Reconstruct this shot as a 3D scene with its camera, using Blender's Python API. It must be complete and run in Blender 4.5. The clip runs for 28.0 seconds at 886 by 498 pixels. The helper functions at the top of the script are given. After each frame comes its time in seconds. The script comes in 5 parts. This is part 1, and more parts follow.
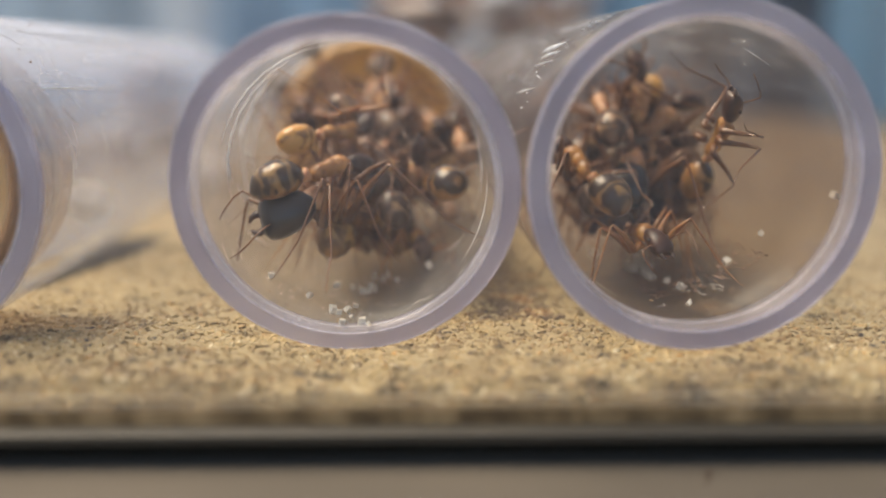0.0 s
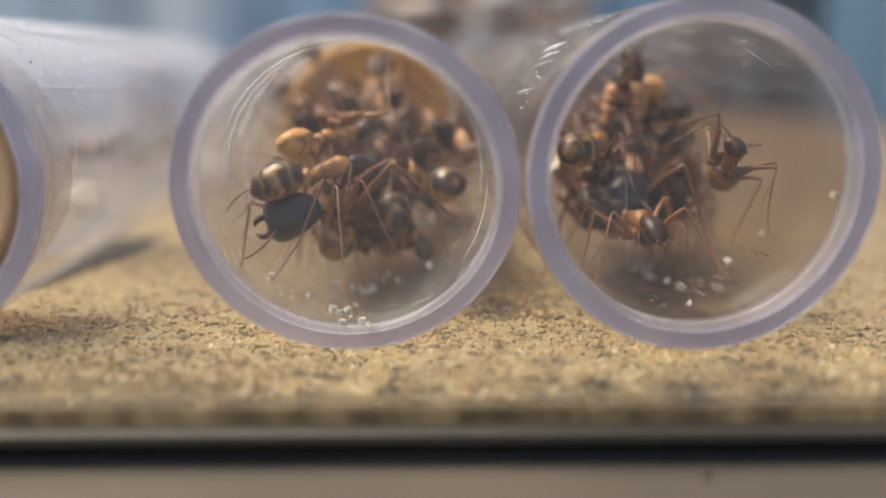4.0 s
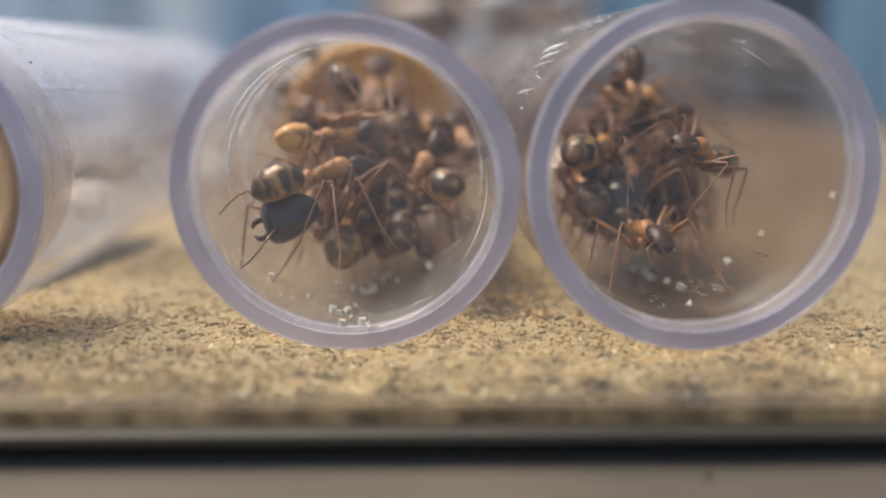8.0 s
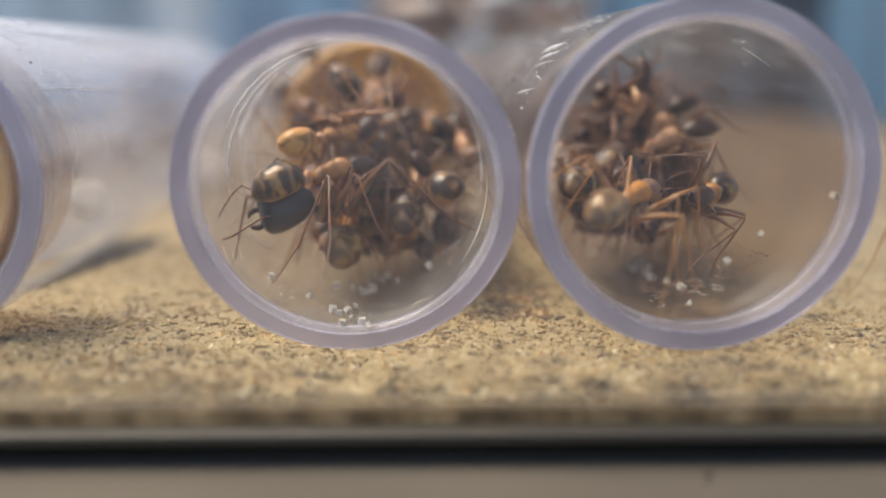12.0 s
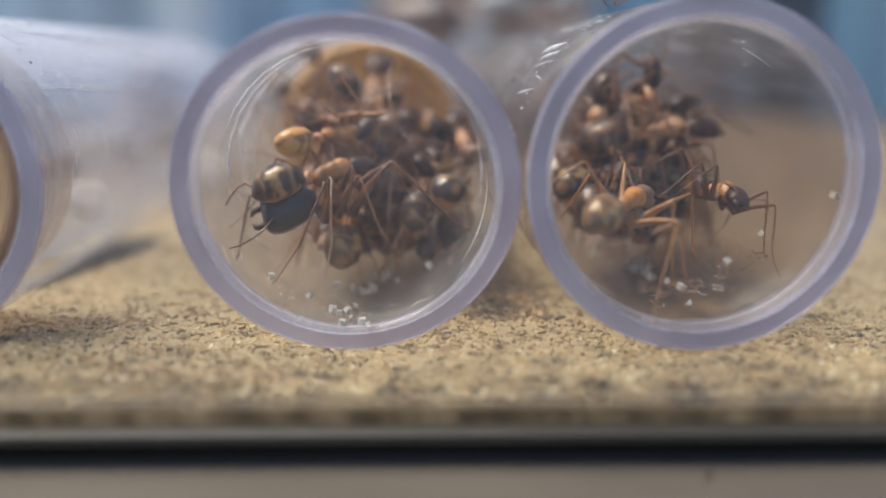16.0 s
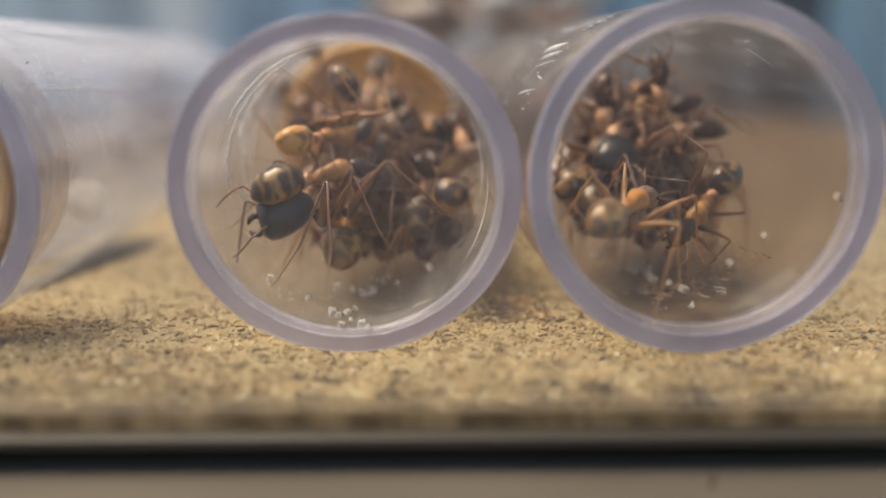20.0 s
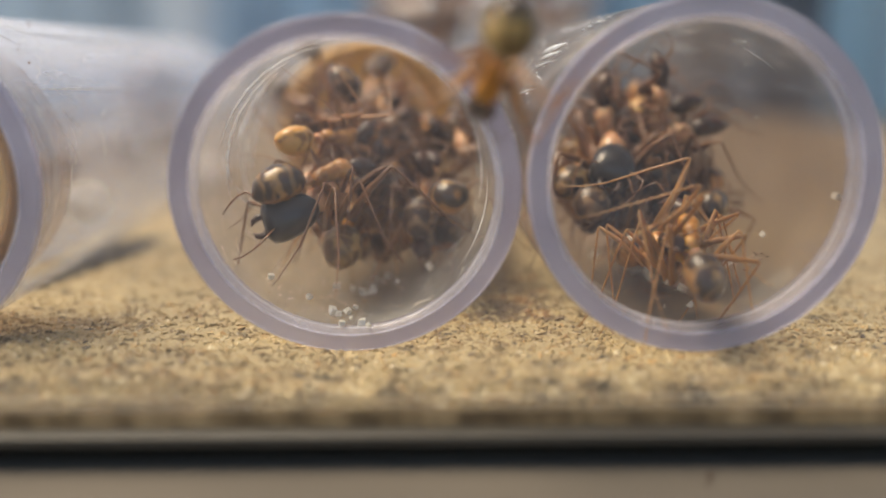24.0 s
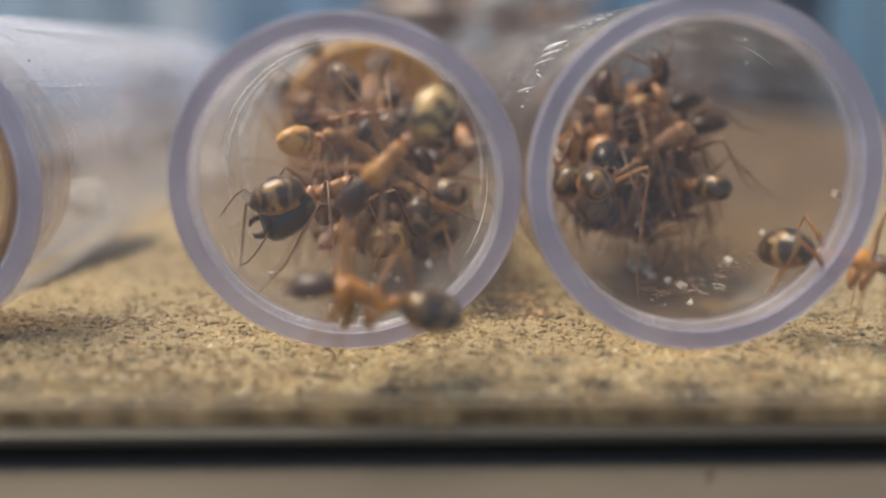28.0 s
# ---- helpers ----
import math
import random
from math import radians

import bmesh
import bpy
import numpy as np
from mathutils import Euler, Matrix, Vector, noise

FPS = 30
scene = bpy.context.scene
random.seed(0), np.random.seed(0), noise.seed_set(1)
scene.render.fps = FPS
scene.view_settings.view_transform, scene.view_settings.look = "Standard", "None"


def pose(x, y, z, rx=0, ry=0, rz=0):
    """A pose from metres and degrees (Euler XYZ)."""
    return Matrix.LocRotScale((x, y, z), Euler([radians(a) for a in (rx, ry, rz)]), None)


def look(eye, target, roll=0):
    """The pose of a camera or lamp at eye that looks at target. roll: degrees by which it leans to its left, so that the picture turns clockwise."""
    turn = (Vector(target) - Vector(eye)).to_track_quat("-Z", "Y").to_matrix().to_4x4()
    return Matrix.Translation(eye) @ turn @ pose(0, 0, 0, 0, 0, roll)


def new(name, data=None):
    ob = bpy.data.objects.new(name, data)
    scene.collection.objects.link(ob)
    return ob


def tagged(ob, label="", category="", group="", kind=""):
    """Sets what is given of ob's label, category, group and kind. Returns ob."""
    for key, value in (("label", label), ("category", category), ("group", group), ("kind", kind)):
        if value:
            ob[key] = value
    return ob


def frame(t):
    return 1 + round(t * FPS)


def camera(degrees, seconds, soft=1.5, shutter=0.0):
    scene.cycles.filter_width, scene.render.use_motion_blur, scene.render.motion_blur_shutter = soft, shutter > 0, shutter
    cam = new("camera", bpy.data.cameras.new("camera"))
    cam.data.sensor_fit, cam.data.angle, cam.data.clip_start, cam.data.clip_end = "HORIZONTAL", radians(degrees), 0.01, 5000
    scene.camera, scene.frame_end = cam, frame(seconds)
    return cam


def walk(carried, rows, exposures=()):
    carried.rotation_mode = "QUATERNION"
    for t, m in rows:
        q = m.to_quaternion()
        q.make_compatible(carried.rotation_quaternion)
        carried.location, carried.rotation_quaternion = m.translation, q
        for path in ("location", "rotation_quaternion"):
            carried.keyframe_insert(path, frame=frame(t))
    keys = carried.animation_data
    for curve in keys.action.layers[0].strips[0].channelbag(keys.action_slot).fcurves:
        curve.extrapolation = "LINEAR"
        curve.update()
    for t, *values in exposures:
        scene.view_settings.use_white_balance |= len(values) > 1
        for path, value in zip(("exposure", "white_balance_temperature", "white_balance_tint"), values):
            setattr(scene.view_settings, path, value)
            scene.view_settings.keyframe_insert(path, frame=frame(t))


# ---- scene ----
# ---- camera ----
cam = camera(50, 28.0, soft=1.8, shutter=0.25)
cam.data.dof.use_dof = True
cam.data.dof.focus_distance = 0.0480
cam.data.dof.aperture_fstop = 15.5


def eye_at(dy, dp=0.0):
    """The camera's pose, moved forward by dy mm and tipped by dp degrees."""
    return pose(0.0, -0.0434 + dy * 0.001, 0.013, 90 - 11.07 + dp, 0, -2.4)


walk(cam, [
    (0.0, eye_at(0.0)), (3.0, eye_at(0.02)), (6.0, eye_at(0.0, 0.02)), (9.0, eye_at(0.0, 0.02)), (12.0, eye_at(0.0, 0.02)),
    (16.0, eye_at(0.0, 0.02)), (17.4, eye_at(0.42, 0.03)), (18.4, eye_at(0.44, 0.03)), (19.2, eye_at(0.25, 0.03)), (20.0, eye_at(0.42, 0.03)), (21.4, eye_at(0.46, 0.03)), (23.8, eye_at(0.16, 0.03)),
    (25.2, eye_at(0.46, 0.05)), (26.0, eye_at(0.24, -0.03)), (26.6, eye_at(0.16, -0.1)), (28.0, eye_at(0.18, -0.09)),
], [
    (0.0, 0.54, 6960, 10), (3.0, 0.54, 6930, 10), (6.0, 0.56, 6630, 10), (8.0, 0.56, 6530, 10), (9.0, 0.53, 6460, 10), (12.0, 0.55, 6510, 10),
    (15.0, 0.57, 6560, 10), (16.0, 0.48, 6060, 10), (17.0, 0.43, 6410, 11), (18.0, 0.45, 6570, 11), (19.0, 0.45, 7090, 10), (20.0, 0.44, 7130, 10),
    (21.4, 0.42, 7090, 13), (23.6, 0.55, 7000, 9), (24.1, 0.55, 7030, 9), (25.0, 0.41, 7420, 9), (26.0, 0.43, 6460, 9), (27.0, 0.43, 6730, 9), (28.0, 0.43, 6700, 9),
])

# ---- light ----
world = bpy.data.worlds.new("daylight")
scene.world = world
world.use_nodes = True
wn = world.node_tree.nodes
sky = wn.new("ShaderNodeTexSky")
sky.sky_type, sky.sun_disc = "NISHITA", False
sky.sun_elevation, sky.sun_rotation = radians(65), radians(281)
world.node_tree.links.new(sky.outputs[0], wn["Background"].inputs[0])
wn["Background"].inputs[1].default_value = 0.13
sun = new("sun", bpy.data.lights.new("sun", "SUN"))
sun.data.energy, sun.data.angle, sun.data.color = 3.7, radians(36), (1.0, 0.9, 0.74)
sun.matrix_basis = look((-0.6, 0.12, 1.3), (0, 0, 0))


# ---- materials ----
def blank(name):
    m = bpy.data.materials.new(name)
    m.use_nodes = True
    return m, m.node_tree.nodes, m.node_tree.links, m.node_tree.nodes["Principled BSDF"]


def ramp_of(nodes, links, source, stops):
    r = nodes.new("ShaderNodeValToRGB")
    while len(r.color_ramp.elements) < len(stops):
        r.color_ramp.elements.new(0.5)
    for e, (p, c) in zip(r.color_ramp.elements, stops):
        e.position, e.color = p, (*c, 1)
    links.new(source, r.inputs[0])
    return r.outputs[0]


def noise_of(nodes, links, scale, detail=4.0, stretch=(1, 1, 1), coord="Object"):
    """Noise whose scale is in cells per millimetre."""
    tc, mp, n = nodes.new("ShaderNodeTexCoord"), nodes.new("ShaderNodeMapping"), nodes.new("ShaderNodeTexNoise")
    mp.inputs["Scale"].default_value = [1000 * s for s in stretch]
    links.new(tc.outputs[coord], mp.inputs[0])
    links.new(mp.outputs[0], n.inputs["Vector"])
    n.inputs["Scale"].default_value, n.inputs["Detail"].default_value = scale, detail
    return n.outputs["Fac"]


def bump_of(nodes, links, p, height, strength, mm):
    b = nodes.new("ShaderNodeBump")
    b.inputs["Strength"].default_value, b.inputs["Distance"].default_value = strength, mm * 0.001
    links.new(height, b.inputs["Height"])
    links.new(b.outputs[0], p.inputs["Normal"])


def grained(name, stops, scale, rough=0.5, bump=0.0, mm=0.05, stretch=(1, 1, 1), sheen=0.0, trans=0.0, sub=0.0, coat=0.0):
    m, nodes, links, p = blank(name)
    n = noise_of(nodes, links, scale, 5.0, stretch)
    links.new(ramp_of(nodes, links, n, stops), p.inputs["Base Color"])
    p.inputs["Roughness"].default_value = rough
    p.inputs["Transmission Weight"].default_value = trans
    p.inputs["Coat Weight"].default_value = coat
    p.inputs["Coat Roughness"].default_value = 0.12
    if sub:
        p.inputs["Subsurface Weight"].default_value = sub
        p.inputs["Subsurface Radius"].default_value = (0.0006, 0.0003, 0.00012)
        p.inputs["Subsurface Scale"].default_value = 1.0
    if bump:
        bump_of(nodes, links, p, noise_of(nodes, links, scale * 4, 4.0, stretch), bump, mm)
    return m


def shade_of(nodes, links):
    """How far the sand darkens: none by the front pane, browner deeper in the box, with a ragged border. Puts the
    shade around the tubes into the colour.
    """
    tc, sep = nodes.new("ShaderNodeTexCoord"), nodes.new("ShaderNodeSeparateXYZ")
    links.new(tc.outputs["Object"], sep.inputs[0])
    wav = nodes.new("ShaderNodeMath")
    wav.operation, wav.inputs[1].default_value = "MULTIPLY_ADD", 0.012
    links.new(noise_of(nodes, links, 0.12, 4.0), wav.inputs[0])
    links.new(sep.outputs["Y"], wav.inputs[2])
    depth_shade = nodes.new("ShaderNodeMapRange")
    depth_shade.inputs["From Min"].default_value, depth_shade.inputs["From Max"].default_value = 0.014, 0.06
    links.new(wav.outputs[0], depth_shade.inputs["Value"])
    return depth_shade.outputs[0]


def make_sand():
    m, nodes, links, p = blank("sand")
    geo = nodes.new("ShaderNodeNewGeometry")
    col = ramp_of(nodes, links, geo.outputs["Random Per Island"], [
        (0.0, (0.08, 0.062, 0.046)), (0.02, (0.28, 0.21, 0.13)), (0.08, (0.38, 0.305, 0.18)), (0.4, (0.43, 0.35, 0.2)),
        (0.62, (0.5, 0.415, 0.25)), (0.84, (0.44, 0.345, 0.195)), (0.89, (0.48, 0.3, 0.12)), (0.93, (0.58, 0.51, 0.35)), (1.0, (0.76, 0.71, 0.58))])
    big = ramp_of(nodes, links, noise_of(nodes, links, 0.14, 3.0), [(0.3, (0.54, 0.46, 0.37)), (0.7, (0.86, 0.81, 0.71))])
    mottle = ramp_of(nodes, links, noise_of(nodes, links, 0.5, 4.0), [(0.32, (0.36, 0.35, 0.34)), (0.45, (0.82, 0.78, 0.74)), (0.55, (1.02, 1.0, 0.94)), (0.68, (1.34, 1.34, 1.34))])
    coarse = nodes.new("ShaderNodeMix")
    coarse.data_type, coarse.blend_type = "RGBA", "MULTIPLY"
    coarse.inputs[0].default_value = 1.0
    links.new(big, coarse.inputs[6])
    links.new(mottle, coarse.inputs[7])
    # Grain colour darkened deeper in, standing for shade around the tubes.
    shade_tone = ramp_of(nodes, links, shade_of(nodes, links), [(0.0, (1, 1, 1)), (1.0, (0.6, 0.56, 0.52))])
    mix = nodes.new("ShaderNodeMix")
    mix.data_type, mix.blend_type = "RGBA", "MULTIPLY"
    mix.inputs[0].default_value = 1.0
    links.new(col, mix.inputs[6])
    links.new(coarse.outputs[2], mix.inputs[7])
    shaded = nodes.new("ShaderNodeMix")
    shaded.data_type, shaded.blend_type = "RGBA", "MULTIPLY"
    shaded.inputs[0].default_value = 1.0
    links.new(mix.outputs[2], shaded.inputs[6])
    links.new(shade_tone, shaded.inputs[7])
    links.new(shaded.outputs[2], p.inputs["Base Color"])
    p.inputs["Roughness"].default_value = 0.6
    return m


def make_panel():
    """Blue sheet with a pale upright streak and lighter ends."""
    m, nodes, links, p = blank("blue_panel")
    tc, sep, at = nodes.new("ShaderNodeTexCoord"), nodes.new("ShaderNodeSeparateXYZ"), nodes.new("ShaderNodeMapRange")
    links.new(tc.outputs["Object"], sep.inputs[0])
    links.new(sep.outputs["X"], at.inputs["Value"])
    at.inputs["From Min"].default_value, at.inputs["From Max"].default_value = -0.16, 0.16
    add = nodes.new("ShaderNodeMath")
    add.operation, add.inputs[1].default_value = "MULTIPLY_ADD", 0.05
    links.new(noise_of(nodes, links, 0.05, 3.0, (1, 1, 0.1)), add.inputs[0])
    links.new(at.outputs[0], add.inputs[2])
    mix = nodes.new("ShaderNodeMix")
    mix.data_type, mix.blend_type = "RGBA", "MULTIPLY"
    mix.inputs[0].default_value = 1.0
    links.new(ramp_of(nodes, links, noise_of(nodes, links, 0.06, 2.0, (1, 1, 0.12)), [(0.36, (0.5, 0.52, 0.56)), (0.62, (1.15, 1.12, 1.1))]), mix.inputs[7])
    links.new(mix.outputs[2], p.inputs["Base Color"])
    links.new(ramp_of(nodes, links, add.outputs[0], [
        (0.14, (0.56, 0.7, 0.79)), (0.30, (0.6, 0.72, 0.79)), (0.345, (0.84, 0.88, 0.9)), (0.375, (0.33, 0.5, 0.66)), (0.55, (0.2, 0.37, 0.53)),
        (0.86, (0.18, 0.35, 0.48)), (0.93, (0.26, 0.46, 0.57)), (1.0, (0.42, 0.58, 0.65))]), mix.inputs[6])
    p.inputs["Roughness"].default_value = 0.6
    return m


def make_chips():
    m, nodes, links, p = blank("litter")
    geo = nodes.new("ShaderNodeNewGeometry")
    links.new(ramp_of(nodes, links, geo.outputs["Random Per Island"], [
        (0.0, (0.14, 0.065, 0.036)), (0.3, (0.3, 0.17, 0.11)), (0.48, (0.5, 0.38, 0.31)), (0.65, (0.72, 0.66, 0.62)), (1.0, (0.9, 0.89, 0.88))]), p.inputs["Base Color"])
    p.inputs["Roughness"].default_value = 0.7
    return m


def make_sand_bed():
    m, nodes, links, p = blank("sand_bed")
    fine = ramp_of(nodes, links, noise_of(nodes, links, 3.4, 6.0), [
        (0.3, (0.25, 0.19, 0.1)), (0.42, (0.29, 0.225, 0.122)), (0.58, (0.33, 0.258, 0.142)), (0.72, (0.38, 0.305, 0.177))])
    # Browner, darker bed colour deeper in, with the tubes' shade included.
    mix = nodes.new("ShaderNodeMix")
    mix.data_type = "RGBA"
    links.new(shade_of(nodes, links), mix.inputs[0])
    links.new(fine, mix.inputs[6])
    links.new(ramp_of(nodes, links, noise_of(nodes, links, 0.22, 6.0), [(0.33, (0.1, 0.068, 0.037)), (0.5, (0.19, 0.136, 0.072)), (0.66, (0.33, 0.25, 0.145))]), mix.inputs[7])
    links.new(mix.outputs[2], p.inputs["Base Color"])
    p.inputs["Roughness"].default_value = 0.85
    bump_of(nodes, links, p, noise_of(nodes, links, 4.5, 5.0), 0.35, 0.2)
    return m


def make_clear(name, tint, haze, gloss_rough=0.06, ior=1.45, streak=(1, 0.25, 1), scale=0.6, top_sheen=0.0, film_tint=(0.8, 0.79, 0.8), low_film=0.4):
    """Thin clear plastic: see-through with gloss by Fresnel, and a film of dust and fine scratches, thickened on top
    where sky glare is painted.
    """
    m, nodes, links, p = blank(name)
    out = nodes["Material Output"]
    nodes.remove(p)
    clear, gloss, dust, glow = (nodes.new("ShaderNodeBsdf" + k) for k in ("Transparent", "Glossy", "Diffuse", "Translucent"))
    clear.inputs["Color"].default_value = (*tint, 1)
    gloss.inputs["Roughness"].default_value = gloss_rough
    dust.inputs["Color"].default_value = (*film_tint, 1)
    glow.inputs["Color"].default_value = (*film_tint, 1)
    both, film, skin, fres = nodes.new("ShaderNodeMixShader"), nodes.new("ShaderNodeMixShader"), nodes.new("ShaderNodeMixShader"), nodes.new("ShaderNodeFresnel")
    links.new(dust.outputs[0], both.inputs[1])
    links.new(glow.outputs[0], both.inputs[2])
    n = noise_of(nodes, links, scale, 7.0, streak)
    amount = ramp_of(nodes, links, n, [(0.3, (haze[0],) * 3), (0.55, (haze[1],) * 3), (0.8, (haze[2],) * 3)])
    if top_sheen:  # film whitened on the upper side to paint the sky's glare
        tc, sep, up = nodes.new("ShaderNodeTexCoord"), nodes.new("ShaderNodeSeparateXYZ"), nodes.new("ShaderNodeMapRange")
        links.new(tc.outputs["Object"], sep.inputs[0])
        links.new(sep.outputs["Z"], up.inputs["Value"])
        up.inputs["From Min"].default_value, up.inputs["From Max"].default_value = 0.001, 0.007
        up.inputs["To Min"].default_value, up.inputs["To Max"].default_value = low_film, top_sheen
        times = nodes.new("ShaderNodeMath")
        times.operation, times.use_clamp = "MULTIPLY", True
        links.new(amount, times.inputs[0])
        links.new(up.outputs[0], times.inputs[1])
        amount = times.outputs[0]
    links.new(amount, film.inputs[0])
    links.new(clear.outputs[0], film.inputs[1])
    links.new(both.outputs[0], film.inputs[2])
    fres.inputs["IOR"].default_value = ior
    b = nodes.new("ShaderNodeBump")
    b.inputs["Strength"].default_value, b.inputs["Distance"].default_value = 0.35, 0.0002
    links.new(noise_of(nodes, links, 0.8, 4.0, streak), b.inputs["Height"])
    links.new(b.outputs[0], gloss.inputs["Normal"])
    half = nodes.new("ShaderNodeMath")
    half.operation, half.inputs[1].default_value = "MULTIPLY", 0.32
    links.new(fres.outputs[0], half.inputs[0])
    links.new(half.outputs[0], skin.inputs[0])
    links.new(film.outputs[0], skin.inputs[1])
    links.new(gloss.outputs[0], skin.inputs[2])
    links.new(skin.outputs[0], out.inputs["Surface"])
    return m


def node_math(nodes, links, kind, a, b=0.0, c=0.0):
    m = nodes.new("ShaderNodeMath")
    m.operation = kind
    for k, v in enumerate((a, b, c)):
        if isinstance(v, (int, float)):
            m.inputs[k].default_value = v
        else:
            links.new(v, m.inputs[k])
    return m.outputs[0]


def make_gaster(name, belly, top, dark, spread, phase, gloss=0.8):
    """Taut glossy abdomen skin: dark plates with pale golden seams between them, amber patches, amber belly."""
    m, nodes, links, p = blank(name)
    tc, sep = nodes.new("ShaderNodeTexCoord"), nodes.new("ShaderNodeSeparateXYZ")
    links.new(tc.outputs["Object"], sep.inputs[0])
    x, z = sep.outputs["X"], sep.outputs["Z"]
    own = nodes.new("ShaderNodeObjectInfo").outputs["Random"]
    n = noise_of(nodes, links, 0.55, 2.0)
    drift = node_math(nodes, links, "MULTIPLY_ADD", n, 0.9, node_math(nodes, links, "MULTIPLY_ADD", own, 0.6, phase))
    saw = node_math(nodes, links, "FRACT", node_math(nodes, links, "MULTIPLY_ADD", x, 820.0, drift))
    seam = node_math(nodes, links, "ABSOLUTE", node_math(nodes, links, "SUBTRACT", saw, 0.5))
    plate = nodes.new("ShaderNodeMapRange")
    plate.interpolation_type = "SMOOTHSTEP"
    plate.inputs["From Min"].default_value, plate.inputs["From Max"].default_value = 0.52, 0.3
    links.new(seam, plate.inputs["Value"])
    patch = node_math(nodes, links, "MULTIPLY_ADD", noise_of(nodes, links, 0.9, 1.0), 5.0, -2.0 + spread)
    low = node_math(nodes, links, "MULTIPLY_ADD", z, 1300.0, 0.75 + spread)
    tip = node_math(nodes, links, "MULTIPLY_ADD", x, -1500.0, -1.3)
    cover = node_math(nodes, links, "MINIMUM", patch, low)
    if spread > -0.4:  # pale ones lack the dark tip
        cover = node_math(nodes, links, "MAXIMUM", cover, tip)
    keep = nodes.new("ShaderNodeMapRange")
    keep.interpolation_type = "SMOOTHSTEP"
    keep.inputs["From Min"].default_value, keep.inputs["From Max"].default_value = -0.1, 0.55
    links.new(cover, keep.inputs["Value"])
    mask = node_math(nodes, links, "MULTIPLY", keep.outputs[0], node_math(nodes, links, "MULTIPLY_ADD", plate.outputs[0], 0.55, 0.45))
    back = nodes.new("ShaderNodeMapRange")
    back.inputs["From Min"].default_value, back.inputs["From Max"].default_value = -0.0003, 0.0006
    links.new(z, back.inputs["Value"])
    skin = nodes.new("ShaderNodeMix")
    skin.data_type = "RGBA"
    links.new(back.outputs[0], skin.inputs[0])
    skin.inputs[6].default_value, skin.inputs[7].default_value = (*belly, 1), (*top, 1)
    mix = nodes.new("ShaderNodeMix")
    mix.data_type = "RGBA"
    links.new(mask, mix.inputs[0])
    links.new(skin.outputs[2], mix.inputs[6])
    mix.inputs[7].default_value = (*dark, 1)
    links.new(mix.outputs[2], p.inputs["Base Color"])
    p.inputs["Roughness"].default_value = 0.3
    p.inputs["Specular IOR Level"].default_value = 0.35
    p.inputs["Coat Weight"].default_value = gloss
    p.inputs["Coat Roughness"].default_value = 0.06
    p.inputs["Coat IOR"].default_value = 1.4
    p.inputs["Subsurface Weight"].default_value = 0.35
    p.inputs["Subsurface Radius"].default_value = (0.0008, 0.0004, 0.00015)
    p.inputs["Subsurface Scale"].default_value = 1.0
    bump_of(nodes, links, p, noise_of(nodes, links, 12, 3.0), 0.2, 0.012)
    return m


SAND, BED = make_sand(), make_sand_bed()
WALL = make_clear("tube_wall", (0.94, 0.915, 0.9), (0.07, 0.12, 0.3), 0.28, top_sheen=1.6, low_film=1.0)
SMOKY = make_clear("smoky_tube_wall", (0.84, 0.775, 0.73), (0.012, 0.035, 0.15), 0.28, top_sheen=2.6, low_film=0.6)
# Thick bluish film paints the sky's reflection on the plugged tube.
MILKY = make_clear("milky_tube_wall", (0.97, 0.97, 0.985), (0.13, 0.24, 0.46), 0.16, streak=(0.7, 0.12, 1.2), scale=0.35, top_sheen=2.3, film_tint=(0.8, 0.84, 0.95))
PANE = make_clear("front_pane", (0.995, 0.995, 0.99), (0.032, 0.044, 0.065), 0.02, 1.2, (1, 1, 1), 0.2)
RIM = grained("tube_rim", [(0.28, (0.38, 0.355, 0.44)), (0.5, (0.49, 0.46, 0.56)), (0.72, (0.62, 0.59, 0.68))], 0.16, 0.36, 0.3, 0.04, trans=0.6, coat=0.2)
EDGE = grained("edge_glint", [(0.42, (0.45, 0.43, 0.53)), (0.62, (0.7, 0.68, 0.76))], 0.3, 0.2, trans=0.3, coat=0.5)
# The lip's pale film stands for light refracted through the tube wall.
LIP = make_clear("tube_lip", (0.92, 0.91, 0.95), (0.12, 0.24, 0.42), 0.25, 1.4, (1, 0.5, 1), 0.2, film_tint=(0.66, 0.65, 0.73))
GLEAM = grained("lip_gleam", [(0.35, (0.6, 0.6, 0.66)), (0.65, (0.92, 0.92, 0.95))], 0.35, 0.16, trans=0.35, coat=0.6)
CORK = grained("plug", [(0.25, (0.56, 0.29, 0.075)), (0.5, (0.72, 0.41, 0.125)), (0.75, (0.8, 0.48, 0.17))], 0.3, 0.7, 0.4, 0.1)
CORKRIM = grained("plug_rim", [(0.25, (0.5, 0.27, 0.075)), (0.75, (0.66, 0.4, 0.14))], 0.7, 0.6, 0.3, 0.08)
DULLCORK = grained("dull_plug", [(0.25, (0.52, 0.31, 0.13)), (0.75, (0.66, 0.43, 0.2))], 0.4, 0.7, 0.3, 0.08)
DULLRIM = make_clear("dull_plug_rim", (0.93, 0.87, 0.8), (0.12, 0.2, 0.34), 0.4, 1.3, (1, 0.25, 1.2), 0.7, film_tint=(0.6, 0.43, 0.31))
BLUE = make_panel()
FLAKE = grained("red_flake", [(0.3, (0.15, 0.085, 0.055)), (0.7, (0.27, 0.175, 0.125))], 0.8, 0.8)
SOIL = grained("brown_soil", [(0.35, (0.1, 0.068, 0.042)), (0.55, (0.2, 0.135, 0.075)), (0.68, (0.33, 0.17, 0.06))], 0.5, 0.8)
